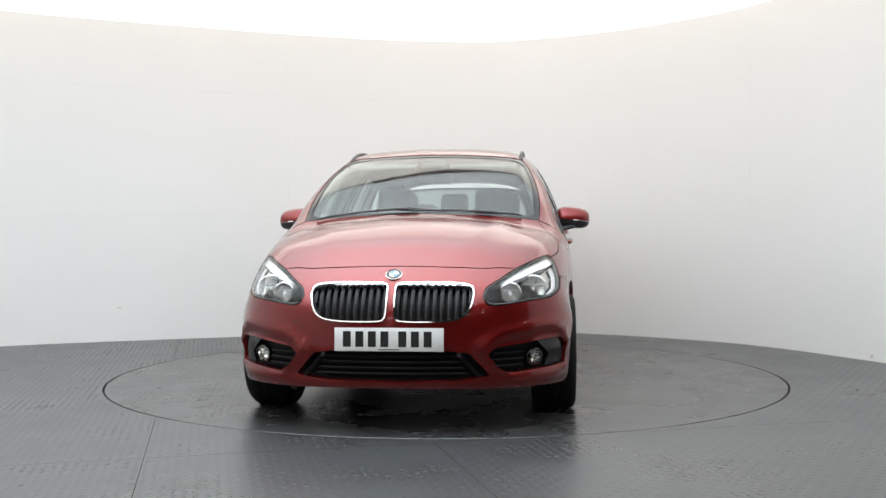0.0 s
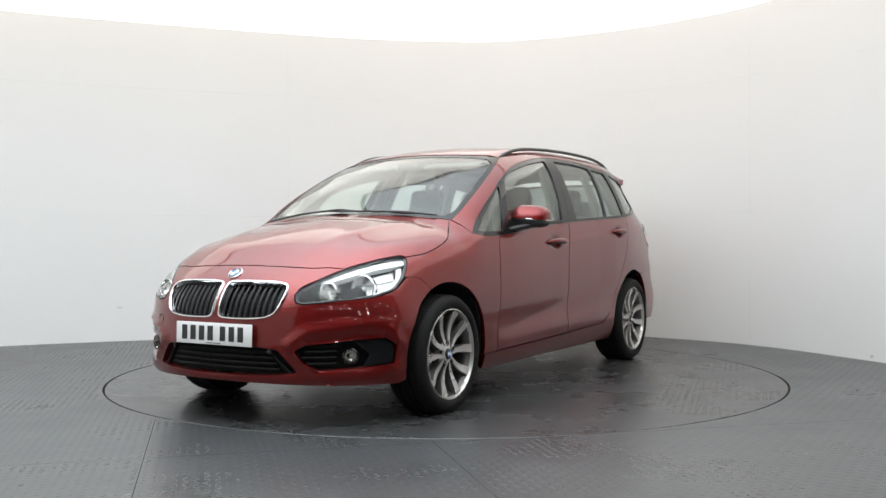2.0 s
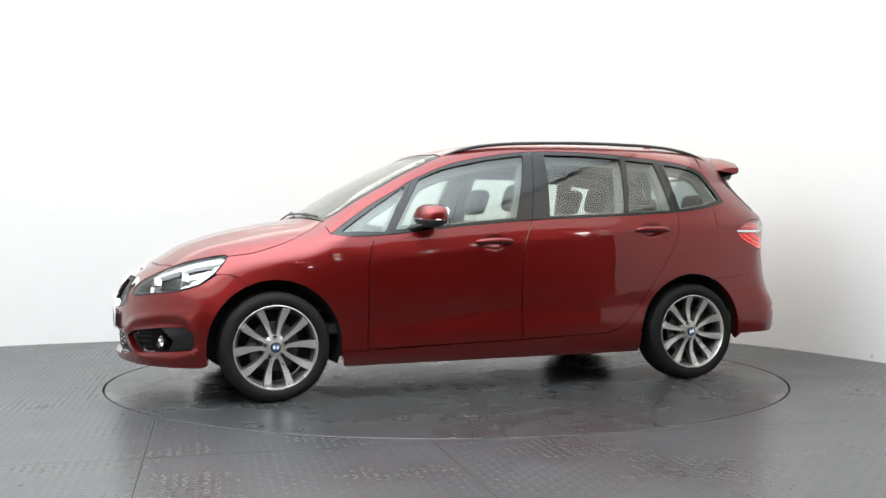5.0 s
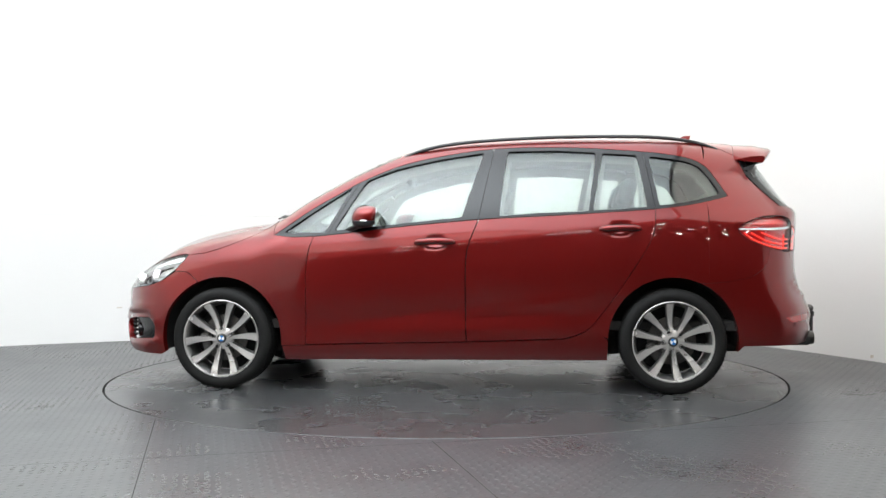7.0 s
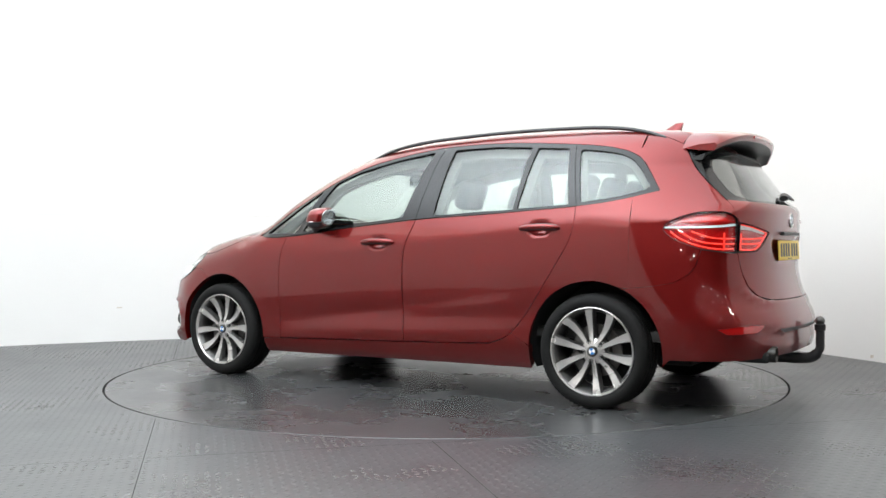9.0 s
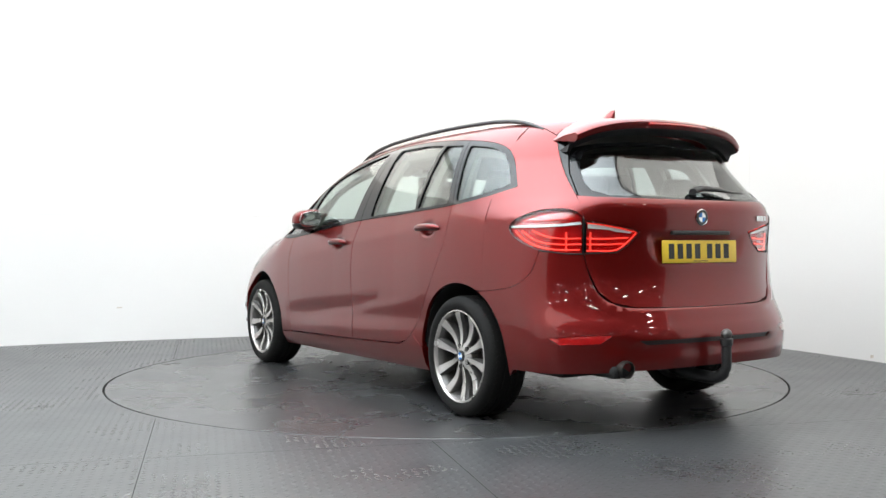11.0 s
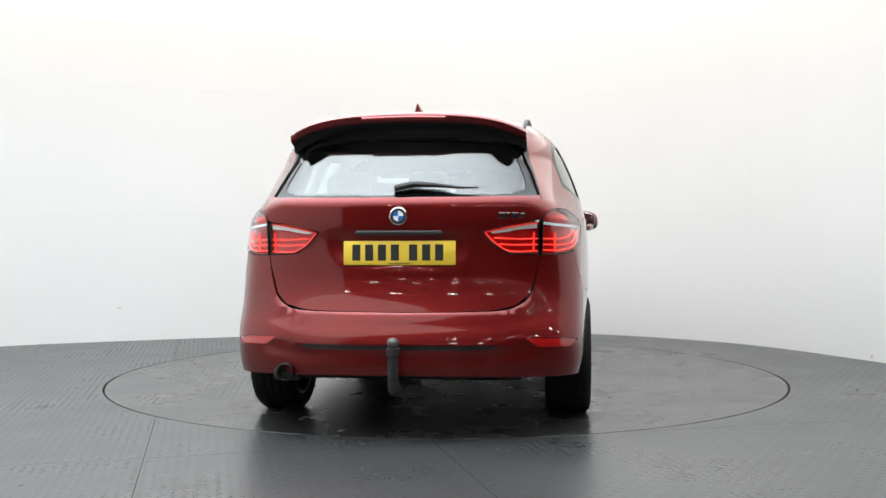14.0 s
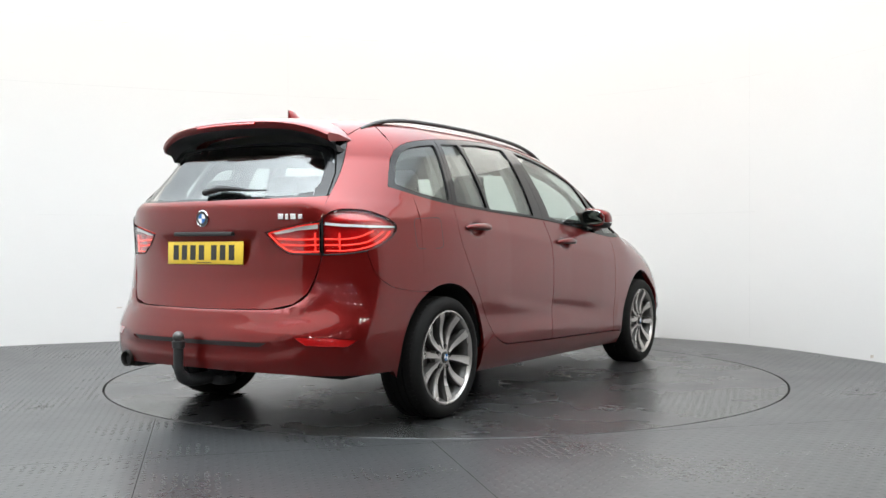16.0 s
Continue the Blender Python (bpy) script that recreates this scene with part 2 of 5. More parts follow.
# ---------------------------------------------------------------- building helpers
def part(name, mesh, material, parent=None, label="", smooth=None):
    """One mesh object from a bmesh or a mesh, under a thing or a part."""
    if isinstance(mesh, bmesh.types.BMesh):
        bm, mesh = mesh, bpy.data.meshes.new(name)
        bmesh.ops.recalc_face_normals(bm, faces=bm.faces)
        bm.to_mesh(mesh)
        bm.free()
    if not mesh.materials:
        for m in (material if isinstance(material, (list, tuple)) else [material]):
            mesh.materials.append(m)
    if smooth is not None:
        for f in mesh.polygons:
            f.use_smooth = True
        if smooth < 180:
            mesh.set_sharp_from_angle(angle=radians(smooth))
    ob = new(name, mesh)
    ob.parent = parent
    return tagged(ob, label)


def poly_mesh(name, co, faces):
    me = bpy.data.meshes.new(name)
    me.from_pydata([tuple(float(a) for a in c) for c in co], [], faces)
    me.update()
    return me


def rbox(bm, centre, size, bevel=.01, segs=3, turn=None, taper=1.0):
    """A rounded box added to bm."""
    got = bmesh.ops.create_cube(bm, size=1.0)["verts"]
    for v in got:
        v.co = Vector((v.co.x * size[0], v.co.y * size[1], v.co.z * size[2]))
        if v.co.z > 0:
            v.co.x, v.co.y = v.co.x * taper, v.co.y * taper
    edges = list({e for v in got for e in v.link_edges})
    if bevel:
        made = bmesh.ops.bevel(bm, geom=edges, offset=bevel, segments=segs, profile=.5, affect="EDGES")
        got = list({v for f in made["faces"] for v in f.verts} | {v for v in got if v.is_valid})
    m = Matrix.Translation(centre) @ (turn if turn is not None else Matrix())
    bmesh.ops.transform(bm, matrix=m, verts=got)
    return bm


def revolve(bm, profile, n=48, axis="y", centre=(0, 0, 0), closed=False, caps=True):
    """Turn a profile of (radius, along) about an axis."""
    rings = []
    for r, h in profile:
        ring = []
        for i in range(n):
            a = 2 * math.pi * i / n
            c, s = r * math.cos(a), r * math.sin(a)
            p = {"y": (c, h, s), "x": (h, c, s), "z": (c, s, h)}[axis]
            ring.append(bm.verts.new(Vector(p) + Vector(centre)))
        rings.append(ring)
    pairs = list(zip(rings, rings[1:])) + ([(rings[-1], rings[0])] if closed else [])
    for a, b in pairs:
        for i in range(n):
            bm.faces.new((a[i], a[(i + 1) % n], b[(i + 1) % n], b[i]))
    if caps and not closed:
        bm.faces.new(rings[0][::-1])
        bm.faces.new(rings[-1])
    return bm


def tube(bm, points, radius, n=8, flat=1.0, up=(0, 0, 1)):
    """A round bar along points; radius may be a list."""
    pts = [Vector(p) for p in points]
    rings = []
    for i, p in enumerate(pts):
        d = (pts[min(i + 1, len(pts) - 1)] - pts[max(i - 1, 0)]).normalized()
        s = d.cross(Vector(up)).normalized()
        w = s.cross(d).normalized()
        r = radius[i] if isinstance(radius, (list, tuple)) else radius
        rings.append([bm.verts.new(p + s * r * math.cos(2 * math.pi * k / n) + w * r * flat * math.sin(2 * math.pi * k / n)) for k in range(n)])
    for a, b in zip(rings, rings[1:]):
        for k in range(n):
            bm.faces.new((a[k], a[(k + 1) % n], b[(k + 1) % n], b[k]))
    bm.faces.new(rings[0][::-1])
    bm.faces.new(rings[-1])
    return bm


def glide(points, n):
    """A smooth line through control points, n steps a span."""
    p = np.array(points, float)
    q = np.vstack([2 * p[0] - p[1], p, 2 * p[-1] - p[-2]])
    out = []
    for i in range(1, len(q) - 2):
        for t in np.linspace(0, 1, n, endpoint=False):
            out.append(.5 * (2 * q[i] + (q[i + 1] - q[i - 1]) * t + (2 * q[i - 1] - 5 * q[i] + 4 * q[i + 1] - q[i + 2]) * t * t
                             + (3 * q[i] - q[i - 1] - 3 * q[i + 1] + q[i + 2]) * t ** 3))
    return np.array(out + [p[-1]])


# ---------------------------------------------------------------- the studio: curved white wall, luminous ceiling, chequer-plate floor
WALL_TOP = 3.0
PLAN = [(-3.3, -7.0), (-4.1, -6.4), (-4.8, -5.0), (-5.2, -2.6), (-5.1, -.2), (-4.75, 1.2), (-3.96, 1.84), (-3.2, 2.2), (-2.4, 2.52), (-1.6, 2.83), (-.8, 3.08), (0, 3.22), (.5, 3.24), (1.2, 3.0),
        (1.77, 2.68), (2.2, 2.34), (2.6, 1.93), (2.92, 1.4), (3.15, .85), (3.32, .4), (3.7, -.8), (3.95, -2.0), (4.05, -3.2)]
wall_line = glide(PLAN, 6)


def offset_line(line, d):
    t = np.gradient(line, axis=0)
    t /= np.linalg.norm(t, axis=1, keepdims=True)
    return line + np.stack([-t[:, 1], t[:, 0]], 1) * d


def build_wall():
    back = offset_line(wall_line, .12)
    n = len(wall_line)
    co = [(x, y, z) for line in (wall_line, back) for x, y in line for z in (-.05, WALL_TOP)]
    f = []
    for i in range(n - 1):
        a, b = 2 * i, 2 * n + 2 * i
        f += [(a, a + 2, a + 3, a + 1), (b, b + 1, b + 3, b + 2), (a + 1, a + 3, b + 3, b + 1)]
    f += [(0, 1, 2 * n + 1, 2 * n), (2 * n - 2, 4 * n - 2, 4 * n - 1, 2 * n - 1)]
    wall = part("wall_curved", poly_mesh("wall_curved", co, f), WALL_WHITE, smooth=40)
    tagged(wall, "smooth white curved studio wall with faint panel seams", "wall", kind="structure")
    inner = offset_line(wall_line, -.0015)
    length = np.concatenate([[0], np.cumsum(np.linalg.norm(np.diff(wall_line, axis=0), axis=1))])
    for z, lo, hi in ((2.38, 9.6, 13.5), (2.38, 15.6, 17.6), (1.18, 10.2, 12.8), (1.18, 15.2, 17.4), (2.38, 18.2, 19.4)):
        ss = np.arange(lo, hi, .12)
        px, py = np.interp(ss, length, inner[:, 0]), np.interp(ss, length, inner[:, 1])
        k = len(ss)
        co = [(px[i], py[i], z + dz) for i in range(k) for dz in (-.0022, .0022)]
        part("wall_seam", poly_mesh("wall_seam", co, [(2 * i, 2 * i + 2, 2 * i + 3, 2 * i + 1) for i in range(k - 1)]), SEAM, wall)
    for s, z, wd, ht in ((10.88, .307, .045, .016), (18.6, .02, .03, .03)):
        x, y = np.interp(s, length, inner[:, 0]), np.interp(s, length, inner[:, 1])
        x2, y2 = np.interp(s + wd, length, inner[:, 0]), np.interp(s + wd, length, inner[:, 1])
        part("wall_mark", poly_mesh("wall_mark", [(x, y, z), (x2, y2, z + ht * .3), (x2, y2, z + ht), (x, y, z + ht * .8)], [(0, 1, 2, 3)]), MARK, wall)
    for s in (12.5, 17.3):
        x, y = np.interp(s, length, inner[:, 0]), np.interp(s, length, inner[:, 1])
        x2, y2 = np.interp(s + .004, length, inner[:, 0]), np.interp(s + .004, length, inner[:, 1])
        part("wall_seam", poly_mesh("wall_seam", [(x, y, .02), (x2, y2, .02), (x2, y2, 2.9), (x, y, 2.9)], [(0, 1, 2, 3)]), SEAM, wall)


def build_ceiling():
    me = bpy.data.meshes.new("ceiling")
    edge = offset_line(wall_line, .1)
    co = [(x, y, z) for x, y in edge for z in (WALL_TOP + .004, WALL_TOP + .10)]
    n = len(edge)
    me.from_pydata(co, [], [tuple(2 * i for i in range(n)), tuple(2 * i + 1 for i in range(n))[::-1]]
                   + [(2 * i, 2 * ((i + 1) % n), 2 * ((i + 1) % n) + 1, 2 * i + 1) for i in range(n)])
    tagged(part("ceiling", me, CEILING), "glowing white stretched ceiling that lights the studio", "ceiling", kind="structure")


def build_light_box():
    box = new("light_box")
    bm = bmesh.new()
    rbox(bm, (-1.1, -1.9, 2.96), (6.2, 5.4, .07), .03, 3)
    part("frame", bm, WALL_WHITE, box, smooth=40)
    bm = bmesh.new()
    rbox(bm, (-1.1, -1.9, 2.916), (6.0, 5.2, .02), .008, 2)
    part("diffuser", bm, SOFT, box, "glowing white fabric")
    tagged(box, "large lit light box hung flat under the ceiling", "lamp")


RING = 2.256


def build_floor():
    n = 192
    co, f = [], []
    radii = [(RING + .007, -.03), (RING + .007, 0.0), (RING + .6, 0), (4.5, 0), (9, 0), (26, 0)]
    for r, z in radii:
        co += [(r * math.cos(2 * math.pi * i / n), r * math.sin(2 * math.pi * i / n), z) for i in range(n)]
    for k in range(len(radii) - 1):
        f += [(k * n + i, k * n + n + i, k * n + n + (i + 1) % n, k * n + (i + 1) % n) for i in range(n)]
    floor = part("floor", poly_mesh("floor", co, f), [FLOOR, GROOVE])
    for i in range(n):
        floor.data.polygons[i].material_index = 1
    bm = bmesh.new()
    revolve(bm, [(.009, .0), (.009, .002), (.001, .0025)], 12, "z", (2.51, -.84, 0))
    part("floor_stud", bm, GROOVE, floor)
    tagged(floor, "grey chequer-plate floor with a dull sheen and scuffs", "floor", kind="structure")
    base = bmesh.new()
    bmesh.ops.create_circle(base, cap_ends=True, radius=RING + .1, segments=96)
    bmesh.ops.translate(base, vec=(0, 0, -.031), verts=base.verts)
    tagged(part("floor_pit", base, GROOVE), "black pit under the turntable disc", "floor", kind="structure")
    return floor


def build_turntable():
    table = new("turntable")
    bm = bmesh.new()
    revolve(bm, [(RING - .007, -.028), (RING - .007, -.002), (RING - .009, 0), (.3, 0)], 192, "z")
    disc = part("disc", bm, [DISC, GROOVE], table)
    for f in disc.data.polygons:
        f.material_index = 1 if abs(f.normal.z) < .5 else 0
    rnd = random.Random(5)
    for _ in range(120):
        r, a = 2.1 * math.sqrt(rnd.random()), rnd.random() * 6.28
        length, turn = rnd.uniform(.015, .13), rnd.random() * 6.28
        s = bmesh.new()
        w = rnd.uniform(.0008, .0028)
        pts = [(r * math.cos(a) + t * length * math.cos(turn + .3 * t), r * math.sin(a) + t * length * math.sin(turn + .3 * t)) for t in (0, .35, .7, 1)]
        nx, ny = -math.sin(turn) * w, math.cos(turn) * w
        vs = [(s.verts.new((x + nx * k, y + ny * k, .0012)), s.verts.new((x - nx * k, y - ny * k, .0012))) for (x, y), k in zip(pts, (.2, 1, .8, .1))]
        for p, q in zip(vs, vs[1:]):
            s.faces.new((p[0], q[0], q[1], p[1]))
        part("scuff", s, SCUFF, table)
    return tagged(table, "large dark round turntable disc with white scuffs, flush in the floor", "turntable")


def build_hall():
    """The unlit hall behind the camera, which the car's paint mirrors."""
    x0, x1, y0, h = -9.0, 13.0, -21.0, 3.8
    for name, centre, size in (("wall_hall_back", (2, y0, h / 2), (x1 - x0, .12, h)), ("wall_hall_left", (x0, -14, h / 2), (.12, 14, h)), ("wall_hall_right", (x1, -12.1, h / 2), (.12, 17.8, h)),
                               ("wall_front_left", (-6.2, -7.12, h / 2), (5.6, .12, h)), ("wall_front_right", (8.6, -3.3, h / 2), (8.8, .12, h))):
        bm = bmesh.new()
        rbox(bm, centre, size, 0)
        tagged(part(name, bm, HALL), "dark wall of the hall behind the studio opening", "wall", kind="structure")
    roof = bmesh.new()
    rbox(roof, (2, -12.1, h + .06), (22.2, 18, .1), 0)
    tagged(part("ceiling_hall", roof, HALL), "dark ceiling of the hall", "ceiling", kind="structure")
    first = new("strip_lamp")
    bm = bmesh.new()
    rbox(bm, (0, 0, .03), (.52, .10, .06), .01, 2)
    part("housing", bm, HALL, first)
    bm = bmesh.new()
    rbox(bm, (0, 0, -.015), (.48, .06, .03), .008, 2)
    part("diffuser", bm, HALL_LAMP, first)
    tagged(first, "lit white strip lamp under the dark hall ceiling", "lamp", group="hall strip lamps")
    spots = [(x, y) for y in (-9.2, -13.0, -18.0) for x in (-4.6, -2.4, -.2, 2.0, 4.2, 6.6)] + [(x, y) for y in (-4.8, -6.8) for x in (5.8, 8.0, 10.6)]
    first.location = (*spots[0], h - .06)
    for x, y in spots[1:]:
        copy_thing(first, pose(x, y, h - .06))


build_wall()
build_ceiling()
build_light_box()
floor_plates = build_floor()
turntable = build_turntable()
build_hall()

# ---------------------------------------------------------------- panels cut out of the skin
def uv_of(mode, p):
    p = np.asarray(p, float)
    if mode == "side":
        return p[:, [0, 2]]
    if mode == "top":
        return p[:, [0, 1]]
    if mode == "front":
        return np.stack([np.arctan2(p[:, 1], p[:, 0] - 1.0), p[:, 2]], 1)
    return np.stack([np.arctan2(p[:, 1], -1.0 - p[:, 0]), p[:, 2]], 1)


def seam(mode, pts, n=4, smooth=True):
    """A line on the skin, in space."""
    line = glide(pts, n) if smooth and len(pts) > 2 else np.vstack([np.linspace(a, b, n, endpoint=False) for a, b in zip(np.array(pts, float)[:-1], np.array(pts, float)[1:])] + [np.array(pts[-1:], float)])
    return on_skin(mode, line)


def half_turn(p):
    """The same line on the car's other side, walked back."""
    return (np.asarray(p) * np.array([1, -1, 1]))[::-1]


def area(p):
    return .5 * sum(a[0] * b[1] - b[0] * a[1] for a, b in zip(p, np.roll(p, -1, 0)))


def tidy(p):
    p = np.asarray(p, float)
    keep = [0]
    for i in range(1, len(p)):
        if np.linalg.norm(p[i] - p[keep[-1]]) > .0015:
            keep.append(i)
    if np.linalg.norm(p[keep[-1]] - p[0]) < .0015:
        keep.pop()
    p = p[keep]
    return p if area(p) > 0 else p[::-1]


def inset(p, d):
    """A closed outline moved inwards by d."""
    p = tidy(p)
    a, b = p - np.roll(p, 1, 0), np.roll(p, -1, 0) - p
    a, b = (w / np.linalg.norm(w, axis=1, keepdims=True) for w in (a, b))
    na, nb = np.stack([-a[:, 1], a[:, 0]], 1), np.stack([-b[:, 1], b[:, 0]], 1)
    m = na + nb
    m /= np.maximum((m * na).sum(1, keepdims=True), .35)
    return p + m * d


def round_off(p, r, n=4):
    """An outline with its corners rounded."""
    p = tidy(p)
    out = []
    for i in range(len(p)):
        a, c, b = p[i - 1], p[i], p[(i + 1) % len(p)]
        u, v = a - c, b - c
        k = min(r, .45 * np.linalg.norm(u), .45 * np.linalg.norm(v))
        s, e = c + u / np.linalg.norm(u) * k, c + v / np.linalg.norm(v) * k
        for t in np.linspace(0, 1, n):
            out.append((1 - t) ** 2 * s + 2 * t * (1 - t) * c + t * t * e)
    return np.array(out)


def melt(p, times=2):
    """A closed outline with all its corners cut round."""
    p = np.asarray(p, float)
    for _ in range(times):
        q = np.roll(p, -1, 0)
        p = np.stack([.75 * p + .25 * q, .25 * p + .75 * q], 1).reshape(-1, 2)
    return p


def inside(pt, poly):
    x, y = pt[:, 0], pt[:, 1]
    hit = np.zeros(len(pt), bool)
    for a, b in zip(poly, np.roll(poly, -1, 0)):
        cross = (a[1] > y) != (b[1] > y)
        hit ^= cross & (x < (b[0] - a[0]) * (y - a[1]) / (b[1] - a[1] + 1e-12) + a[0])
    return hit


def away(pt, line, closed=False):
    """Distance from points to a line."""
    best = np.full(len(pt), 9.0)
    pairs = zip(line, np.roll(line, -1, 0)) if closed else zip(line[:-1], line[1:])
    for a, b in pairs:
        d = np.array(b) - np.array(a)
        t = np.clip(((pt - a) @ d) / max(d @ d, 1e-12), 0, 1)
        best = np.minimum(best, np.linalg.norm(pt - a - t[:, None] * d, axis=1))
    return best


def ridge(uv, line, width, height):
    return height * np.exp(-(away(uv, np.array(line, float)) / width) ** 2)


def sheet(outline, holes, step):
    """A grid cut to an outline with holes: points and faces in the plane."""
    lo, hi = outline.min(0) - .001, outline.max(0) + .001
    nu, nv = (max(2, int(math.ceil((hi[k] - lo[k]) / step))) for k in (0, 1))
    bm = bmesh.new()
    g = [[bm.verts.new((lo[0] + (hi[0] - lo[0]) * i / nu, lo[1] + (hi[1] - lo[1]) * j / nv, 0)) for j in range(nv + 1)] for i in range(nu + 1)]
    for i in range(nu):
        for j in range(nv):
            bm.faces.new((g[i][j], g[i + 1][j], g[i + 1][j + 1], g[i][j + 1]))
    for loop in [outline] + holes:
        for a, b in zip(loop, np.roll(loop, -1, 0)):
            x0, x1, y0, y1 = min(a[0], b[0]) - 1e-4, max(a[0], b[0]) + 1e-4, min(a[1], b[1]) - 1e-4, max(a[1], b[1]) + 1e-4
            near = []
            for f in bm.faces:
                vs = [v.co for v in f.verts]
                if min(c.x for c in vs) <= x1 and max(c.x for c in vs) >= x0 and min(c.y for c in vs) <= y1 and max(c.y for c in vs) >= y0:
                    near.append(f)
            geom = near + list({e for f in near for e in f.edges}) + list({v for f in near for v in f.verts})
            bmesh.ops.bisect_plane(bm, geom=geom, dist=2e-5, plane_co=(a[0], a[1], 0), plane_no=(a[1] - b[1], b[0] - a[0], 0))
    mid = np.array([f.calc_center_median()[:2] for f in bm.faces])
    keep = inside(mid, outline)
    for h in holes:
        keep &= ~inside(mid, h)
    bmesh.ops.delete(bm, geom=[f for f, k in zip(list(bm.faces), keep) if not k], context="FACES")
    bm.verts.index_update()
    uv = np.array([v.co[:2] for v in bm.verts])
    faces = [[v.index for v in f.verts] for f in bm.faces]
    rim = [(e.verts[0].index, e.verts[1].index) for e in bm.edges if len(e.link_faces) == 1]
    bm.free()
    return uv, faces, rim


def skin(name, mode, outline, material, parent, holes=(), gap=.002, off=0.0, thick=.02, step=.05, inner=None, label="", mirror=False, given=None):
    """A panel of the car's skin: outer face, edges turned in, and an inner face. off: metres outwards, or a function of the panel's plane."""
    if given is None:
        outline = inset(outline, gap) if gap else tidy(outline)
        uv, faces, rim = sheet(outline, [tidy(h) for h in holes], step)
        p = on_skin(mode, uv)
        n = slope(p)
        lift = off(uv) if callable(off) else np.full(len(uv), off)
        given = (p + n * lift[:, None], n, faces, rim, callable(off))
    p, n, faces, rim, bumpy = given
    if mirror:
        p, n = p * np.array([1, -1, 1]), n * np.array([1, -1, 1])
    f0 = faces[len(faces) // 2]
    face_n = np.cross(p[f0[1]] - p[f0[0]], p[f0[2]] - p[f0[0]])
    flip = face_n @ n[f0[0]] < 0
    outer = [f[::-1] if flip else list(f) for f in faces]
    k = len(p)
    edge = {}
    for f in outer:
        for a, b in zip(f, f[1:] + f[:1]):
            edge[(a, b)] = 1
    walls = [(b, a, a + k, b + k) if (a, b) in edge else (a, b, b + k, a + k) for a, b in rim]
    me = poly_mesh(name, np.vstack([p, p - n * thick]), [tuple(f) for f in outer] + [tuple(i + k for i in f[::-1]) for f in outer] + walls)
    me.materials.append(material)
    me.materials.append(inner or CABIN_PLASTIC)
    nf = len(outer)
    split = []
    smooth_n = n
    if bumpy:
        smooth_n = np.zeros_like(n)
        for f in outer:
            for i in range(len(f)):
                a, b, c = p[f[i - 1]], p[f[i]], p[f[(i + 1) % len(f)]]
                smooth_n[f[i]] += np.cross(c - b, a - b)
        smooth_n /= np.maximum(np.linalg.norm(smooth_n, axis=1, keepdims=True), 1e-9)
    for i, f in enumerate(me.polygons):
        f.use_smooth = True
        f.material_index = 1 if nf <= i < 2 * nf else 0
        for v in f.vertices:
            split.append(tuple(smooth_n[v]) if i < nf else tuple(-n[v - k]) if i < 2 * nf else tuple(f.normal))
    me.normals_split_custom_set(split)
    ob = part(name, me, material, parent, label)
    return ob, given


def both(name, mode, outline, material, parents, **more):
    """A left panel and its mirror image."""
    left, given = skin(name, mode, outline, material, parents[0], **more)
    right, _ = skin(name, mode, outline, material, parents[1], given=given, mirror=True, **more)
    return left, right


def band(name, mode, outline, width, profile, material, parent, label="", mirror=False):
    """A raised frame along an outline; profile: (share of width inwards, metres outwards) rows."""
    outline = tidy(outline)
    rows = []
    for w, lift in profile:
        q = on_skin(mode, inset(outline, w * width))
        q = q + slope(q) * lift
        rows.append(q * np.array([1, -1, 1]) if mirror else q)
    n = len(outline)
    if any(len(r) != n for r in rows):
        n = min(len(r) for r in rows)
        rows = [r[:n] for r in rows]
    bm = bmesh.new()
    vs = [[bm.verts.new(tuple(q)) for q in r] for r in rows]
    for a, b in zip(vs, vs[1:]):
        for i in range(n):
            bm.faces.new((a[i], a[(i + 1) % n], b[(i + 1) % n], b[i]))
    return part(name, bm, material, parent, label, smooth=50)


def at_skin(mode, u, v):
    """Place and outward way at one spot of the skin."""
    p = on_skin(mode, [(u, v)])
    return Vector(p[0]), Vector(slope(p)[0])


def facing(p, n, up=(0, 0, 1)):
    """A pose at p whose z looks along n and whose y is up."""
    x = Vector(up).cross(n).normalized()
    y = n.cross(x)
    return Matrix(((x.x, y.x, n.x, p.x), (x.y, y.y, n.y, p.y), (x.z, y.z, n.z, p.z), (0, 0, 0, 1)))


def at_pose(bm, m):
    bmesh.ops.transform(bm, matrix=m, verts=bm.verts)
    return bm


car = new("car")
tagged(car, "dark red metallic people carrier with alloy wheels, parked on the turntable", "car")
LR = (car, car)


def arc(x0, r, a0, a1, n=14, z0=.314):
    """Points of a wheel arch, as (x, z)."""
    return [(x0 + r * math.cos(radians(a)), z0 + r * math.sin(radians(a))) for a in np.linspace(a0, a1, n)]


# seams, car's left side
HEAD_TOP = [(.366, .655), (.386, .688), (.448, .724), (.572, .782), (.716, .822), (.83, .841), (.868, .834)]
HEAD_LOW = [(.868, .834), (.868, .80), (.84, .735), (.784, .672), (.685, .638), (.614, .63), (.474, .614), (.40, .607), (.372, .62), (.366, .655)]
hood_front = seam("top", [(2.034, 0), (2.026, .221), (1.998, .414), (1.955, .52)])
head_top = seam("front", HEAD_TOP)
head_low = seam("front", HEAD_LOW)
hood_side = seam("top", [(1.62, .772), (1.5, .80), (1.36, .806), (1.27, .79), (1.21, .758), (1.086, .69)])
cowl = seam("top", [(1.086, .69), (1.114, .523), (1.15, .195), (1.158, 0)])
screen_side = seam("top", [(1.075, .70), (.933, .706), (.697, .685), (.452, .639), (.289, .592)])
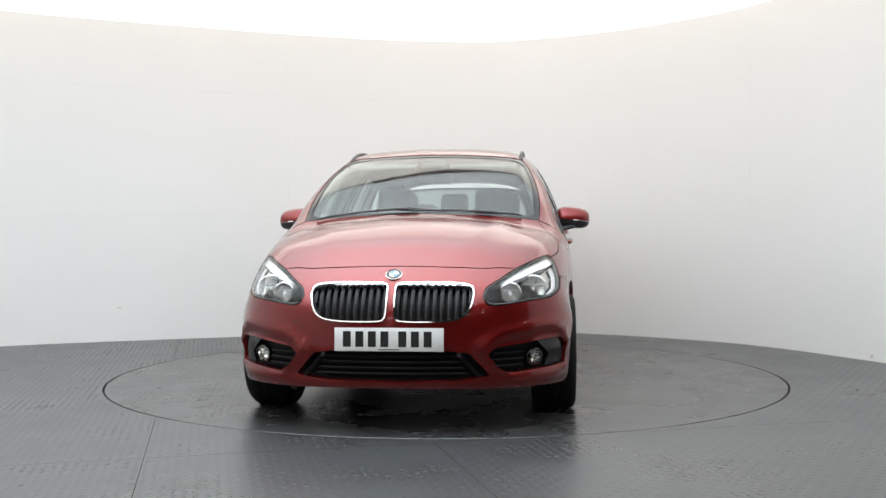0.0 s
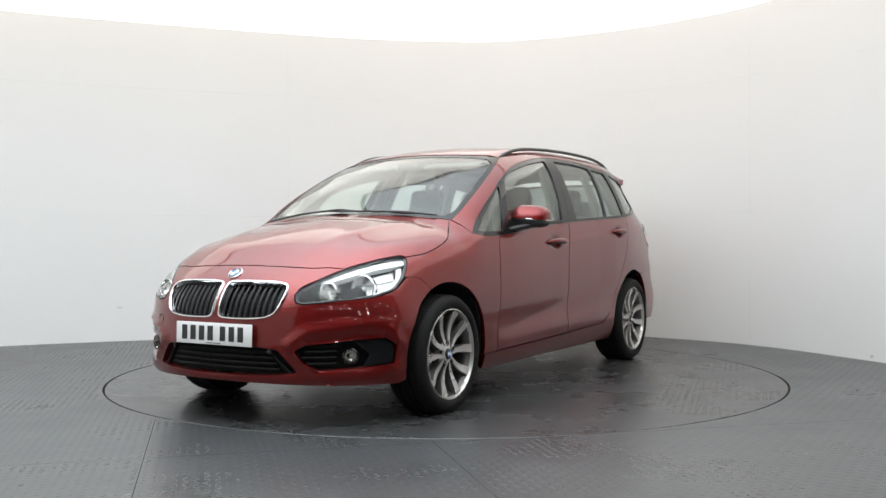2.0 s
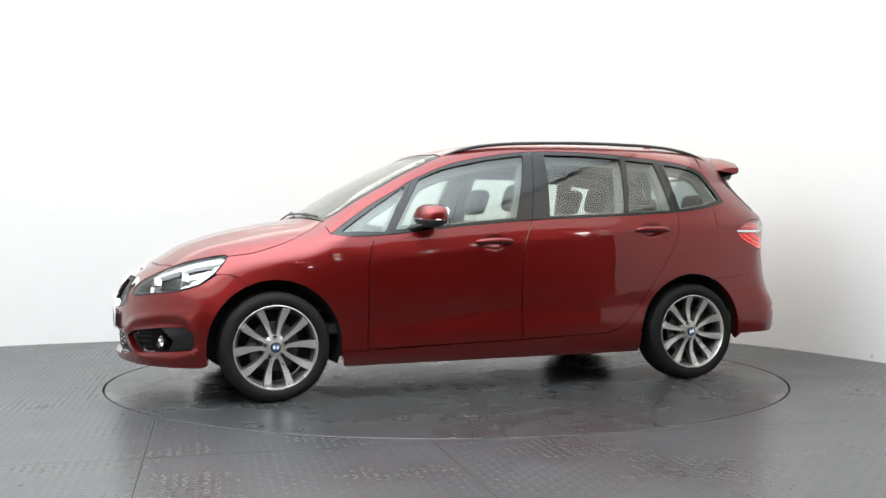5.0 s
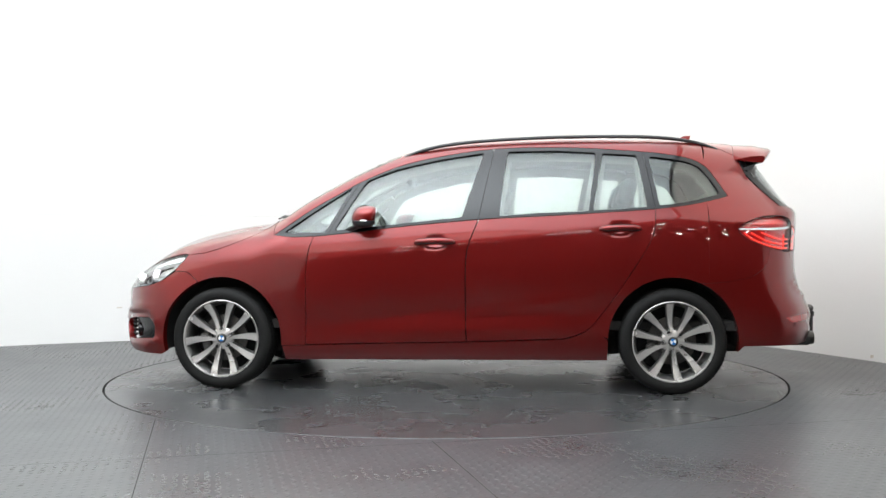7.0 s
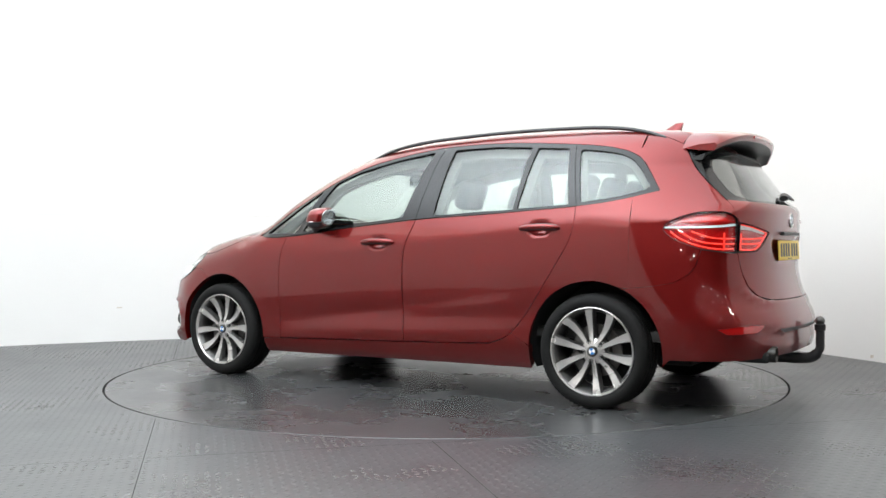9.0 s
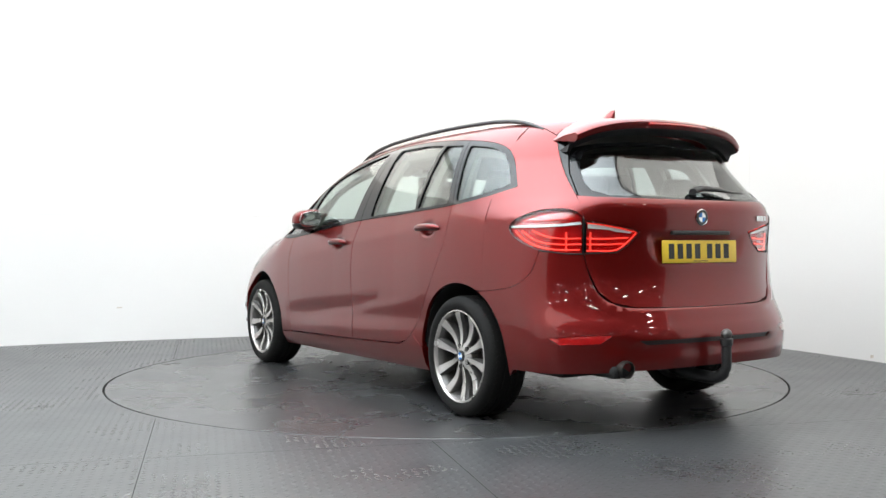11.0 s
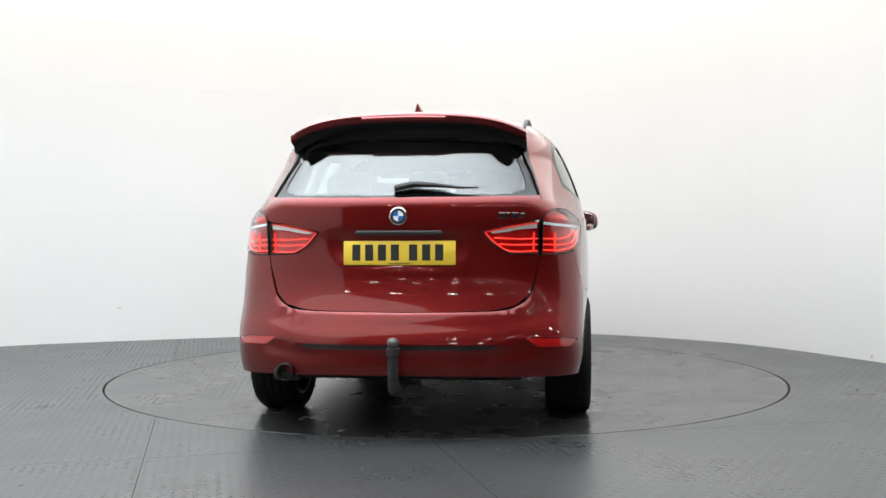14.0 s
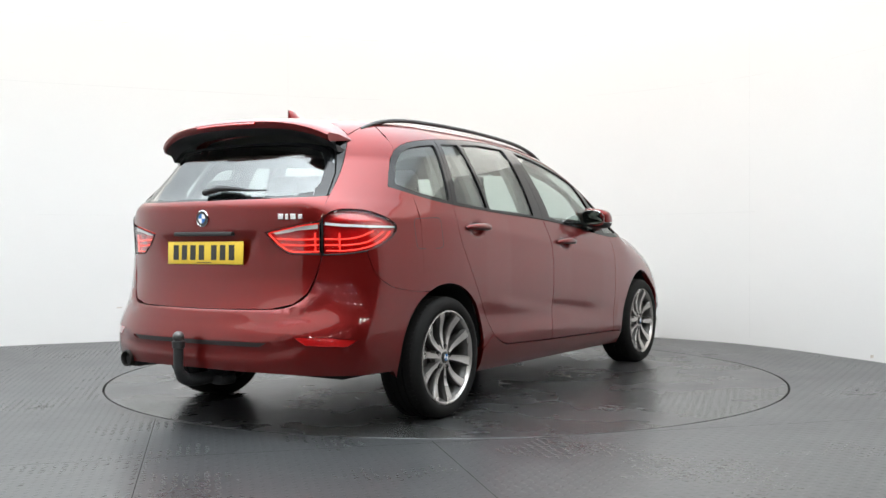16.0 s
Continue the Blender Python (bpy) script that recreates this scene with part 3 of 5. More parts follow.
screen_top = seam("top", [(.289, .592), (.325, .4), (.338, .2), (.34, 0)])
roof_edge = seam("top", [(.289, .592), (0, .58), (-.6, .578), (-1.2, .572), (-1.8, .556)])
roof_back = seam("top", [(-1.8, .556), (-1.835, .3), (-1.845, 0)])
DLO_TOP = [(1.063, .962), (.839, 1.119), (.663, 1.219), (.524, 1.298), (.313, 1.388), (.098, 1.445), (-.296, 1.503), (-.757, 1.507), (-1.205, 1.472), (-1.441, 1.441), (-1.573, 1.40), (-1.63, 1.35), (-1.667, 1.296), (-1.735, 1.186)]
DLO_LOW = [(-1.735, 1.186), (-1.523, 1.137), (-1.288, 1.109), (-.752, 1.078), (-.239, 1.054), (.284, 1.008), (.638, .967), (.907, .947), (1.063, .962)]
DOOR_FRONT = [(.85, .28), (.846, .456), (.846, .667), (.842, .772), (.827, .877), (.80, .952)]
DOOR_MID = [(-.151, .305), (-.147, .5), (-.147, .668), (-.151, .806), (-.171, .909), (-.226, 1.052)]
DOOR_REAR = [(-.75, .327), (-.834, .356), (-.902, .397), (-1.002, .517), (-1.085, .636), (-1.185, .788), (-1.258, .912), (-1.286, 1.007), (-1.292, 1.108)]


def cut_at(line, x0, x1):
    """Stretch of an (x, z) line between two x, in walking order from x0 to x1."""
    p = np.array(sorted(line))
    xs = np.linspace(x0, x1, max(3, int(abs(x1 - x0) / .06) + 2))
    return [(float(x), float(z)) for x, z in zip(xs, np.interp(xs, p[:, 0], p[:, 1]))]


top_line = [tuple(p) for p in glide(DLO_TOP, 5)]
low_line = [tuple(p) for p in glide(DLO_LOW, 5)]


def smooth_line(pts, n=4):
    return [tuple(p) for p in glide(pts, n)]


# bonnet
corner = on_skin("front", [(.56, .7775)])
half = np.vstack([hood_front[:-1], corner, head_top[(np.arctan2(head_top[:, 1], head_top[:, 0] - 1) > .56)], hood_side, cowl[1:]])
whole = np.vstack([half, half_turn(half)])


def bonnet_lift(uv):
    y = np.abs(uv[:, 1])
    line = .30 + .22 * np.clip((2.0 - uv[:, 0]) / .85, 0, 1)
    fade = np.clip((uv[:, 0] - 1.08) / .2, 0, 1) * np.clip((2.06 - uv[:, 0]) / .35, 0, 1)
    return fade * .012 * np.exp(-np.sqrt((y - line) ** 2 + .0002) / .06)


skin("bonnet", "top", uv_of("top", whole), PAINT, car, gap=.003, off=bonnet_lift, step=.035, inner=UNDER, label="smooth red bonnet with two raised creases")

# front bumper and nose, with its openings
side_seam = seam("side", [(1.705, .735), (1.62, .725), (1.545, .666)])
arch_f = on_skin("side", arc(1.39, .385, 66, -14))
chin = on_skin("front", [(.98, .215), (.8, .205), (.5, .208), (.25, .215), (0, .218)])
nose_half = np.vstack([hood_front[:-1], corner, head_top[(np.arctan2(head_top[:, 1], head_top[:, 0] - 1) < .56)][::-1], head_low[::-1][1:len(head_low) * 3 // 4], side_seam[:-1], arch_f, chin[1:]])
nose = uv_of("front", np.vstack([nose_half, half_turn(nose_half)]))
KIDNEY = melt([(.011, .66), (.012, .706), (.05, .715), (.25, .714), (.328, .704), (.338, .672), (.316, .60), (.288, .55), (.217, .529), (.05, .527), (.014, .54), (.011, .60)])
INTAKE = round_off([(-.385, .275), (-.30, .385), (-.21, .397), (.21, .397), (.30, .385), (.385, .275), (.27, .256), (0, .25), (-.27, .256)], .015)
FOG = round_off([(.371, .378), (.412, .409), (.624, .436), (.74, .44), (.785, .40), (.775, .31), (.6, .293), (.461, .284), (.413, .315)], .015)
mirror_uv = np.array([-1, 1])


def nose_lift(uv):
    a = np.stack([np.abs(uv[:, 0]), uv[:, 1]], 1)
    brow = ridge(a, [(.34, .405), (.413, .46), (.55, .49), (.68, .505), (.755, .48), (.80, .40)], .022, .014)
    low = ridge(a, [(.35, .40), (.40, .33), (.46, .262), (.72, .268), (.80, .30)], .018, .012)
    lip = ridge(a, [(0, .232), (.4, .235), (.7, .232)], .018, .008)
    return brow + low + lip - ridge(a, [(.42, .432), (.62, .465), (.74, .46)], .016, .008)


skin("front_bumper", "front", nose, PAINT, car, holes=[KIDNEY, KIDNEY * mirror_uv, INTAKE, FOG, FOG * mirror_uv], gap=.002, off=nose_lift, thick=.035, step=.03, inner=UNDER,
     label="red front bumper with black air intakes")

for m in (False, True):
    g = new("grille")
    g.parent = car
    tagged(g, "chrome-framed kidney grille with black upright slats")
    kid = KIDNEY * mirror_uv if m else KIDNEY
    band("chrome_frame", "front", kid, .0095, [(-.15, -.02), (-.1, .006), (.25, .013), (.75, .012), (1.0, .003), (1.05, -.03)], CHROME, g, "chrome surround")
    skin("backing", "front", inset(kid, .002), GRILLE_BLACK, g, gap=0, off=-.05, thick=.01, step=.08, inner=UNDER)
    lo_u, hi_u = kid[:, 0].min(), kid[:, 0].max()
    for i in range(11):
        u = lo_u + (hi_u - lo_u) * (i + .5) / 11
        zs = [z for a, b in zip(kid, np.roll(kid, -1, 0)) if (a[0] - u) * (b[0] - u) <= 0 and abs(a[0] - b[0]) > 1e-6 for z in [a[1] + (b[1] - a[1]) * (u - a[0]) / (b[0] - a[0])]]
        if len(zs) < 2:
            continue
        bm = bmesh.new()
        line = []
        foot, _ = at_skin("front", u, (min(zs) + max(zs)) / 2)
        for z in np.linspace(min(zs) + .012, max(zs) - .012, 7):
            p, n = at_skin("front", u, z)
            p, n = at_skin("front", math.atan2(foot.y, p.x - 1.0), z)
            line.append(p - n * .02)
        tube(bm, line, .0045, 6, flat=2.2, up=(0, 1, 0))
        part("slat", bm, SLAT_BLACK, g)

# round cover of the towing eye
bm = bmesh.new()
turn = np.linspace(0, 2 * math.pi, 29)
q = on_skin("front", np.stack([-.381 + .021 * np.cos(turn), .508 + .024 * np.sin(turn)], 1))
q = q + slope(q) * .001
tube(bm, [tuple(p) for p in q], .0012, 6, up=(1, 0, 0))
part("towing_eye_cover", bm, UNDER, car, "round shut line of the towing-eye cover")

# lower intake: backing and cross bars
low = new("lower_grille")
low.parent = car
tagged(low, "black lower grille with cross bars")
skin("backing", "front", INTAKE, GRILLE_BLACK, low, gap=0, off=-.07, thick=.01, step=.07, inner=UNDER)
for z in (.285, .312, .34, .367):
    w = .30 - (z - .28) * .5
    bm = bmesh.new()
    tube(bm, [tuple(p) for p in on_skin("front", [(a, z) for a in np.linspace(-w, w, 13)]) - np.array([.028, 0, 0])], .005, 6, flat=1.4)
    part("bar", bm, GRILLE_BLACK, low)
for s in (1, -1):
    bm = bmesh.new()
    tube(bm, [tuple(p) for p in on_skin("front", [(s * .345, .268), (s * .30, .325), (s * .255, .388)]) - np.array([.02, 0, 0])], .010, 8)
    part("strut", bm, GRILLE_BLACK, low)
    p, n = at_skin("front", s * .265, .375)
    bm = bmesh.new()
    revolve(bm, [(.011, 0), (.011, .006), (.007, .009), (.001, .009)], 16, "z")
    part("parking_sensor", at_pose(bm, facing(p - n * .012, n)), BLACK_SATIN, low, smooth=40)

for m in (False, True):
    fog = new("fog_light_recess")
    fog.parent = car
    tagged(fog, "black recess with a round fog lamp")
    pts = FOG * mirror_uv if m else FOG
    s = -1 if m else 1
    skin("backing", "front", pts, GRILLE_BLACK, fog, gap=0, off=-.05, thick=.01, step=.06, inner=UNDER)
    plate = round_off([(.60, .43), (.735, .437), (.78, .40), (.772, .314), (.64, .30), (.67, .36)], .01)
    skin("surround", "front", plate * mirror_uv if m else plate, BLACK_GLOSS, fog, gap=.002, off=-.012, thick=.012, step=.05, inner=UNDER)
    for k, z in enumerate((.315, .345, .375, .40)):
        a0 = .42 if k == 0 else .40 + .012 * abs(k - 1)
        bm = bmesh.new()
        tube(bm, [tuple(p) for p in on_skin("front", [(s * a, z + .02 * (a - .4)) for a in np.linspace(a0, .535, 7)]) - np.array([.02, s * .012, 0])], .0048, 6, flat=1.4)
        part("bar", bm, GRILLE_BLACK, fog)
    p, n = at_skin("front", s * .588, .352)
    n = (n + Vector((.8, 0, 0))).normalized()
    base = facing(p - n * .03, n)
    bm = bmesh.new()
    revolve(bm, [(.043, -.02), (.043, .012), (.039, .016), (.036, .010)], 32, "z", caps=False)
    part("fog_bezel", at_pose(bm, base), BLACK_GLOSS, fog, smooth=40)
    bm = bmesh.new()
    revolve(bm, [(.0355, .009), (.031, -.006), (.024, -.016), (.013, -.022), (.001, -.024)], 14, "z", caps=False)
    lamp = part("fog_lamp", at_pose(bm, base), LAMP_CHROME, fog, "round clear fog lamp")
    bm = bmesh.new()
    revolve(bm, [(.008, -.022), (.008, -.004), (.001, -.002)], 12, "z")
    part("bulb", at_pose(bm, base), LAMP_SATIN, fog, smooth=40)
    bm = bmesh.new()
    revolve(bm, [(.036, .010), (.032, .014), (.02, .018), (.001, .019)], 32, "z", caps=False)
    part("lens", at_pose(bm, base), CLEAR, fog, smooth=60)

# headlights
HEAD = np.array(HEAD_TOP + HEAD_LOW[1:-1])
for m in (False, True):
    s = -1 if m else 1
    head = new("headlight")
    head.parent = car
    tagged(head, "clear headlight with twin round reflectors and a white brow")
    out = round_off(HEAD, .02) * (mirror_uv if m else 1)
    skin("housing", "front", inset(out, .001), LAMP_GREY, head, gap=0, off=-.075, thick=.004, step=.05, inner=UNDER)
    band("rim", "front", out, .012, [(-.1, -.08), (-.1, -.002), (.3, .001), (1.0, -.006), (1.0, -.075)], BLACK_GLOSS, head)
    brow = [(.43, .712), (.50, .747), (.572, .778), (.716, .818), (.83, .836), (.86, .83), (.862, .805), (.83, .797), (.70, .777), (.60, .750), (.52, .727)]
    brow = np.array(brow) * (mirror_uv if m else 1)
    skin("brow", "front", brow, WHITE_TRIM, head, gap=.001, off=-.014, thick=.03, step=.04, inner=LAMP_GREY, label="white light-guide brow")
    hook = np.array([(.812, .785), (.838, .79), (.842, .75), (.80, .695), (.72, .66), (.69, .655), (.69, .663), (.76, .692), (.805, .74)]) * (mirror_uv if m else 1)
    skin("corner_guide", "front", hook, WHITE_TRIM, head, gap=.001, off=-.022, thick=.012, step=.05, inner=LAMP_GREY)
    bowl = np.array([(.665, .755), (.80, .785), (.808, .745), (.77, .70), (.70, .668), (.665, .665)]) * (mirror_uv if m else 1)
    skin("side_reflector", "front", bowl, LAMP_SATIN, head, gap=.002, off=-.045, thick=.008, step=.05, inner=LAMP_GREY, label="satin silver side reflector")
    rib = np.array([(.67, .716), (.80, .735), (.80, .740), (.67, .722)]) * (mirror_uv if m else 1)
    skin("rib", "front", rib, WHITE_TRIM, head, gap=0, off=-.038, thick=.006, step=.05, inner=LAMP_GREY)
    for u, z, r in ((.487, .667, .048), (.617, .692, .060)):
        p, n = at_skin("front", s * u, z)
        n = (n * .3 + Vector((1, 0, .02))).normalized()
        base = facing(p - n * (.034 + .03 * (u > .55)), n)
        bm = bmesh.new()
        revolve(bm, [(r * .98, .0), (r * .86, -.014), (r * .66, -.028), (r * .42, -.038), (r * .2, -.042), (.001, -.042)], 22, "z", caps=False)
        part("reflector", at_pose(bm, base), LAMP_CHROME, head, "round fluted chrome reflector")
        bm = bmesh.new()
        revolve(bm, [(r * .98, -.03), (r * .98, .002), (r * 1.03, .006), (r * 1.09, .004), (r * 1.10, -.03)], 40, "z", caps=False)
        part("bezel", at_pose(bm, base), CHROME, head, "chrome ring", smooth=40)
        bm = bmesh.new()
        revolve(bm, [(.012, -.042), (.012, -.012), (.007, -.004), (.001, -.003)], 16, "z")
        part("bulb", at_pose(bm, base), BADGE_WHITE, head, smooth=40)
        bm = bmesh.new()
        rbox(bm, (0, r * .30, -.012), (r * 1.75, .004, .012), .001, 1)
        part("shade", at_pose(bm, base), LAMP_SATIN, head)
    skin("lens", "front", inset(out, .004), CLEAR, head, gap=0, off=-.001, thick=.003, step=.05, inner=CLEAR)

# front wings
wing = np.vstack([on_skin("side", arc(1.39, .385, 65, 186, 24)), on_skin("side", [(.99, .272), (.853, .277)]), on_skin("side", smooth_line(DOOR_FRONT)),
                  on_skin("side", cut_at(low_line, .82, 1.05)), seam("side", [(1.063, .962), (1.075, 1.01), (1.08, 1.045)]), hood_side[::-1][1:],
                  seam("front", [(.868, .834), (.868, .80), (.84, .735)]), side_seam])
both("front_wing", "side", uv_of("side", wing), PAINT, LR, gap=.001, step=.045, inner=UNDER)

# doors
HANDLES = [(.04, .908), (-1.08, .985)]


def door_lift(uv):
    x, z = uv[:, 0], uv[:, 1]
    line = .40 + (.6 - x) * .13
    fade = np.clip((.62 - x) / .5, 0, 1) * np.clip((x + 1.0) / .3, 0, 1)
    dish = sum(np.clip(1 - ((x - cx) / .075) ** 2 - ((z - cz) / .036) ** 2, 0, 1) for cx, cz in HANDLES)
    return fade * (.012 / (1 + np.exp((z - line) / .012)) - .006) * np.clip((z - .28) / .1, 0, 1) - .024 * dish ** .8


fdoor = [new("front_door"), new("front_door")]
rdoor = [new("rear_door"), new("rear_door")]
for d in fdoor + rdoor:
    d.parent = car
    tagged(d, "red door with body-coloured handle and black window trim")
f_out = smooth_line(DOOR_FRONT) + cut_at(low_line, .80, -.226)[1:] + smooth_line(DOOR_MID)[::-1][1:] + [(.285, .295)]
both("door_skin", "side", f_out, PAINT, fdoor, gap=.003, off=door_lift, step=.02)
r_out = smooth_line(DOOR_MID) + cut_at(low_line, -.226, -1.292)[1:] + smooth_line(DOOR_REAR)[::-1][1:]
both("door_skin", "side", r_out, PAINT, rdoor, gap=.003, off=door_lift, step=.02)

# window trims and panes
B_TOP, B_LOW = (-.318, 1.5035), (-.226, 1.052)
C_TOP, C_LOW = (-1.226, 1.47), (-1.292, 1.109)
A_TOP, A_LOW = (.53, 1.295), (.715, .958)
quarter = [new("front_quarter_window"), new("front_quarter_window")]
rear_q = [new("rear_quarter_window"), new("rear_quarter_window")]
for w in quarter + rear_q:
    w.parent = car
    tagged(w, "fixed side window in black trim")
GLASSES = [
    (quarter, cut_at(top_line, 1.06, .53) + [A_LOW] + cut_at(low_line, .715, 1.06)[1:], [round_off([(1.0, .977), (.90, 1.048), (.747, 1.15), (.575, 1.262), (.73, .977)], .02)]),
    (fdoor, cut_at(top_line, .53, -.318) + cut_at(low_line, -.226, .715), [round_off([(.672, .988), (.485, 1.302), (.40, 1.338), (.31, 1.372), (.17, 1.405), (.024, 1.437), (-.252, 1.478), (-.125, 1.065), (.1, 1.045), (.284, 1.025), (.5, 1.004)], .015)]),
    (rdoor, cut_at(top_line, -.318, -1.226) + cut_at(low_line, -1.292, -.226), [round_off([(-.40, 1.484), (-.7, 1.485), (-.945, 1.467), (-.893, 1.098), (-.6, 1.088), (-.352, 1.073)], .015),
                                                                             round_off([(-.985, 1.462), (-1.19, 1.446), (-1.243, 1.122), (-.92, 1.102)], .012)]),
    (rear_q, cut_at(top_line, -1.226, -1.73) + cut_at(low_line, -1.72, -1.292), [round_off([(-1.262, 1.438), (-1.4, 1.42), (-1.49, 1.403), (-1.57, 1.367), (-1.63, 1.295), (-1.685, 1.203), (-1.524, 1.16), (-1.312, 1.128)], .025)]),
]
for owner, out, panes in GLASSES:
    both("window_trim", "side", out, BLACK_GLOSS, owner, holes=panes, gap=.0015, off=-.002, thick=.018, step=.06)
    for g in panes:
        both("inner_trim", "side", inset(g, -.06), LINER, owner, holes=[melt(inset(g, .022), 1)], gap=0, off=-.065, thick=.025, step=.08, inner=LINER)
        both("window_pane", "side", inset(g, -.004), GLASS, owner, gap=0, off=-.009, thick=.004, step=.09, inner=GLASS)

# pillars and the panel over the rear wheel
X = -1.6
cant = np.vstack([screen_side, roof_edge[roof_edge[:, 0] > X + .01], on_skin("top", [(X, .561)]), on_skin("side", [(X, 1.45), (X, 1.382)]),
                  on_skin("side", cut_at(top_line, X, 1.06)), on_skin("side", [(1.07, 1.0)])])
both("side_pillar", "side", uv_of("side", cant), PAINT, LR, gap=0, step=.05, inner=CABIN_PLASTIC)
bump_seam = seam("side", [(-1.545, .661), (-1.6, .664), (-1.716, .676), (-1.84, .70), (-1.93, .76), (-1.96, .84)])
qp = arc(-1.39, .385, 114, 2, 26) + [(-.985, .34), (-.87, .345)] + [p for p in smooth_line(DOOR_REAR) if p[1] > .38] + cut_at(low_line, -1.292, X)[1:] + [(X, 1.0), (X, .8), (X, .664)]
both("rear_wing", "side", qp, PAINT, LR, gap=0, step=.045, inner=CABIN_PLASTIC)
TAIL_OUT = [(.53, 1.02), (.55, 1.05), (.59, 1.066), (.64, 1.067), (.70, 1.06), (.785, 1.024), (.822, .985), (.80, .94), (.757, .905), (.69, .87), (.60, .856), (.53, .853)]
gate_edge = seam("rear", [(.605, 1.45), (.60, 1.36), (.578, 1.24), (.548, 1.135), (.533, 1.06), (.53, 1.02)])
tail_up = on_skin("rear", [p for p in smooth_line(TAIL_OUT[:7])])
tail_dn = on_skin("rear", [p for p in smooth_line(TAIL_OUT[6:10])])
rp = np.vstack([on_skin("top", [(X, .561), (-1.7, .558), (-1.8, .556)]), gate_edge, tail_up[1:], tail_dn[1:], bump_seam[::-1][:-4], on_skin("side", [(X, .664), (X, .8), (X, 1.0)]),
                on_skin("side", cut_at(low_line, X, -1.73)), on_skin("side", cut_at(top_line, -1.733, X)), on_skin("side", [(X, 1.42)])])
both("rear_pillar", "rear", uv_of("rear", rp), PAINT, LR, gap=0, step=.035, inner=CABIN_PLASTIC)

# sills
sill = [(1.0, .27), (.85, .277), (.285, .2925), (-.151, .3025), (-.75, .3245), (-.834, .353), (-.90, .392), (-.985, .338), (-1.006, .32), (-1.003, .195), (.985, .185)]
both("sill", "side", sill, PAINT, LR, gap=.001, off=.004, step=.06, thick=.05, inner=UNDER)

# fuel flap outline on the car's right
flap = round_off([(-1.655, 1.03), (-1.44, 1.04), (-1.425, .88), (-1.645, .876)], .03)
bm = bmesh.new()
ring = on_skin("side", flap)
ring = (ring + slope(ring) * .0006) * np.array([1, -1, 1])
ring_in = on_skin("side", inset(flap, .0035))
ring_in = (ring_in + slope(ring_in) * .0006) * np.array([1, -1, 1])
k = min(len(ring), len(ring_in))
va, vb = [bm.verts.new(tuple(p)) for p in ring[:k]], [bm.verts.new(tuple(p)) for p in ring_in[:k]]
for i in range(k):
    bm.faces.new((va[i], va[(i + 1) % k], vb[(i + 1) % k], vb[i]))
part("fuel_flap_gap", bm, UNDER, car, "shut line of the fuel flap")

# roof, screen
half = np.vstack([screen_top[::-1], roof_edge[1:], roof_back[1:]])
skin("roof", "top", uv_of("top", np.vstack([half, half_turn(half)])), PAINT, car, gap=.002, step=.06, thick=.07, inner=LINER)
half = np.vstack([screen_top[::-1], screen_side[::-1][1:], seam("top", [(1.075, .70), (1.12, .50), (1.158, .195), (1.165, 0)])[1:]])
screen = uv_of("top", np.vstack([half, half_turn(half)]))
ws, _ = skin("windscreen", "top", screen, GLASS, car, gap=.004, off=-.005, thick=.004, step=.08, inner=GLASS, label="clear raked windscreen")
hole_half = np.vstack([seam("top", [(.39, 0), (.385, .25), (.37, .45), (.375, .545), (.40, .59)]), seam("top", [(.41, .60), (.7, .655), (.9, .668), (1.0, .672), (1.065, .62), (1.09, .45), (1.115, .2), (1.12, 0)])])
hole = uv_of("top", np.vstack([hole_half, half_turn(hole_half)]))
skin("black_border", "top", screen, BLACK_GLOSS, ws, holes=[tidy(hole)], gap=.003, off=-.0035, thick=.01, step=.07, inner=CABIN_PLASTIC)

# tailgate
gate = new("tailgate")
gate.parent = car
tagged(gate, "closed red tailgate with wide rear window and spoiler")
half = [(0, 1.118), (.30, 1.12), (.48, 1.126), (.546, 1.133), (.536, 1.07), (.523, 1.012), (.43, .993), (.302, .960), (.318, .935), (.346, .897), (.401, .856), (.524, .851), (.516, .80), (.502, .75), (.474, .672), (.422, .621), (.334, .598), (.17, .593), (0, .592)]
gate_out = np.array(half + [(-a, b) for a, b in half[::-1]])
RECESS = round_off([(.285, .962), (-.285, .962), (-.262, .845), (-.20, .79), (.20, .79), (.262, .845)], .03)


def gate_lift(uv):
    d = away(uv, RECESS, True) * np.where(inside(uv, RECESS), 1, -1)
    t = np.clip(d / .06 + .05, 0, 1)
    shelf = np.clip((uv[:, 1] - .775) / .02, 0, 1)
    return -.013 * t * t * (3 - 2 * t) * shelf - .004 * np.exp(-((uv[:, 1] - .74) / .05) ** 2)


skin("gate_panel", "rear", gate_out, PAINT, gate, gap=.0012, off=gate_lift, step=.022)
half = [(0, 1.42), (.26, 1.418), (.43, 1.405), (.54, 1.385), (.553, 1.36), (.56, 1.25), (.54, 1.14), (.53, 1.127), (.40, 1.123), (0, 1.12)]
rw = np.array(half + [(-a, b) for a, b in half[::-1]])
pane_, _ = skin("rear_window", "rear", rw, GLASS_REAR, gate, gap=.003, off=-.006, thick=.004, step=.07, inner=GLASS_REAR, label="tinted rear window")
half = [(0, 1.405), (.26, 1.40), (.42, 1.385), (.49, 1.36), (.515, 1.30), (.508, 1.20), (.48, 1.155), (.40, 1.142), (0, 1.138)]
rh = np.array(half + [(-a, b) for a, b in half[::-1]])
skin("black_border", "rear", rw, BLACK_GLOSS, gate, holes=[tidy(rh)], gap=.002, off=-.0045, thick=.008, step=.05)
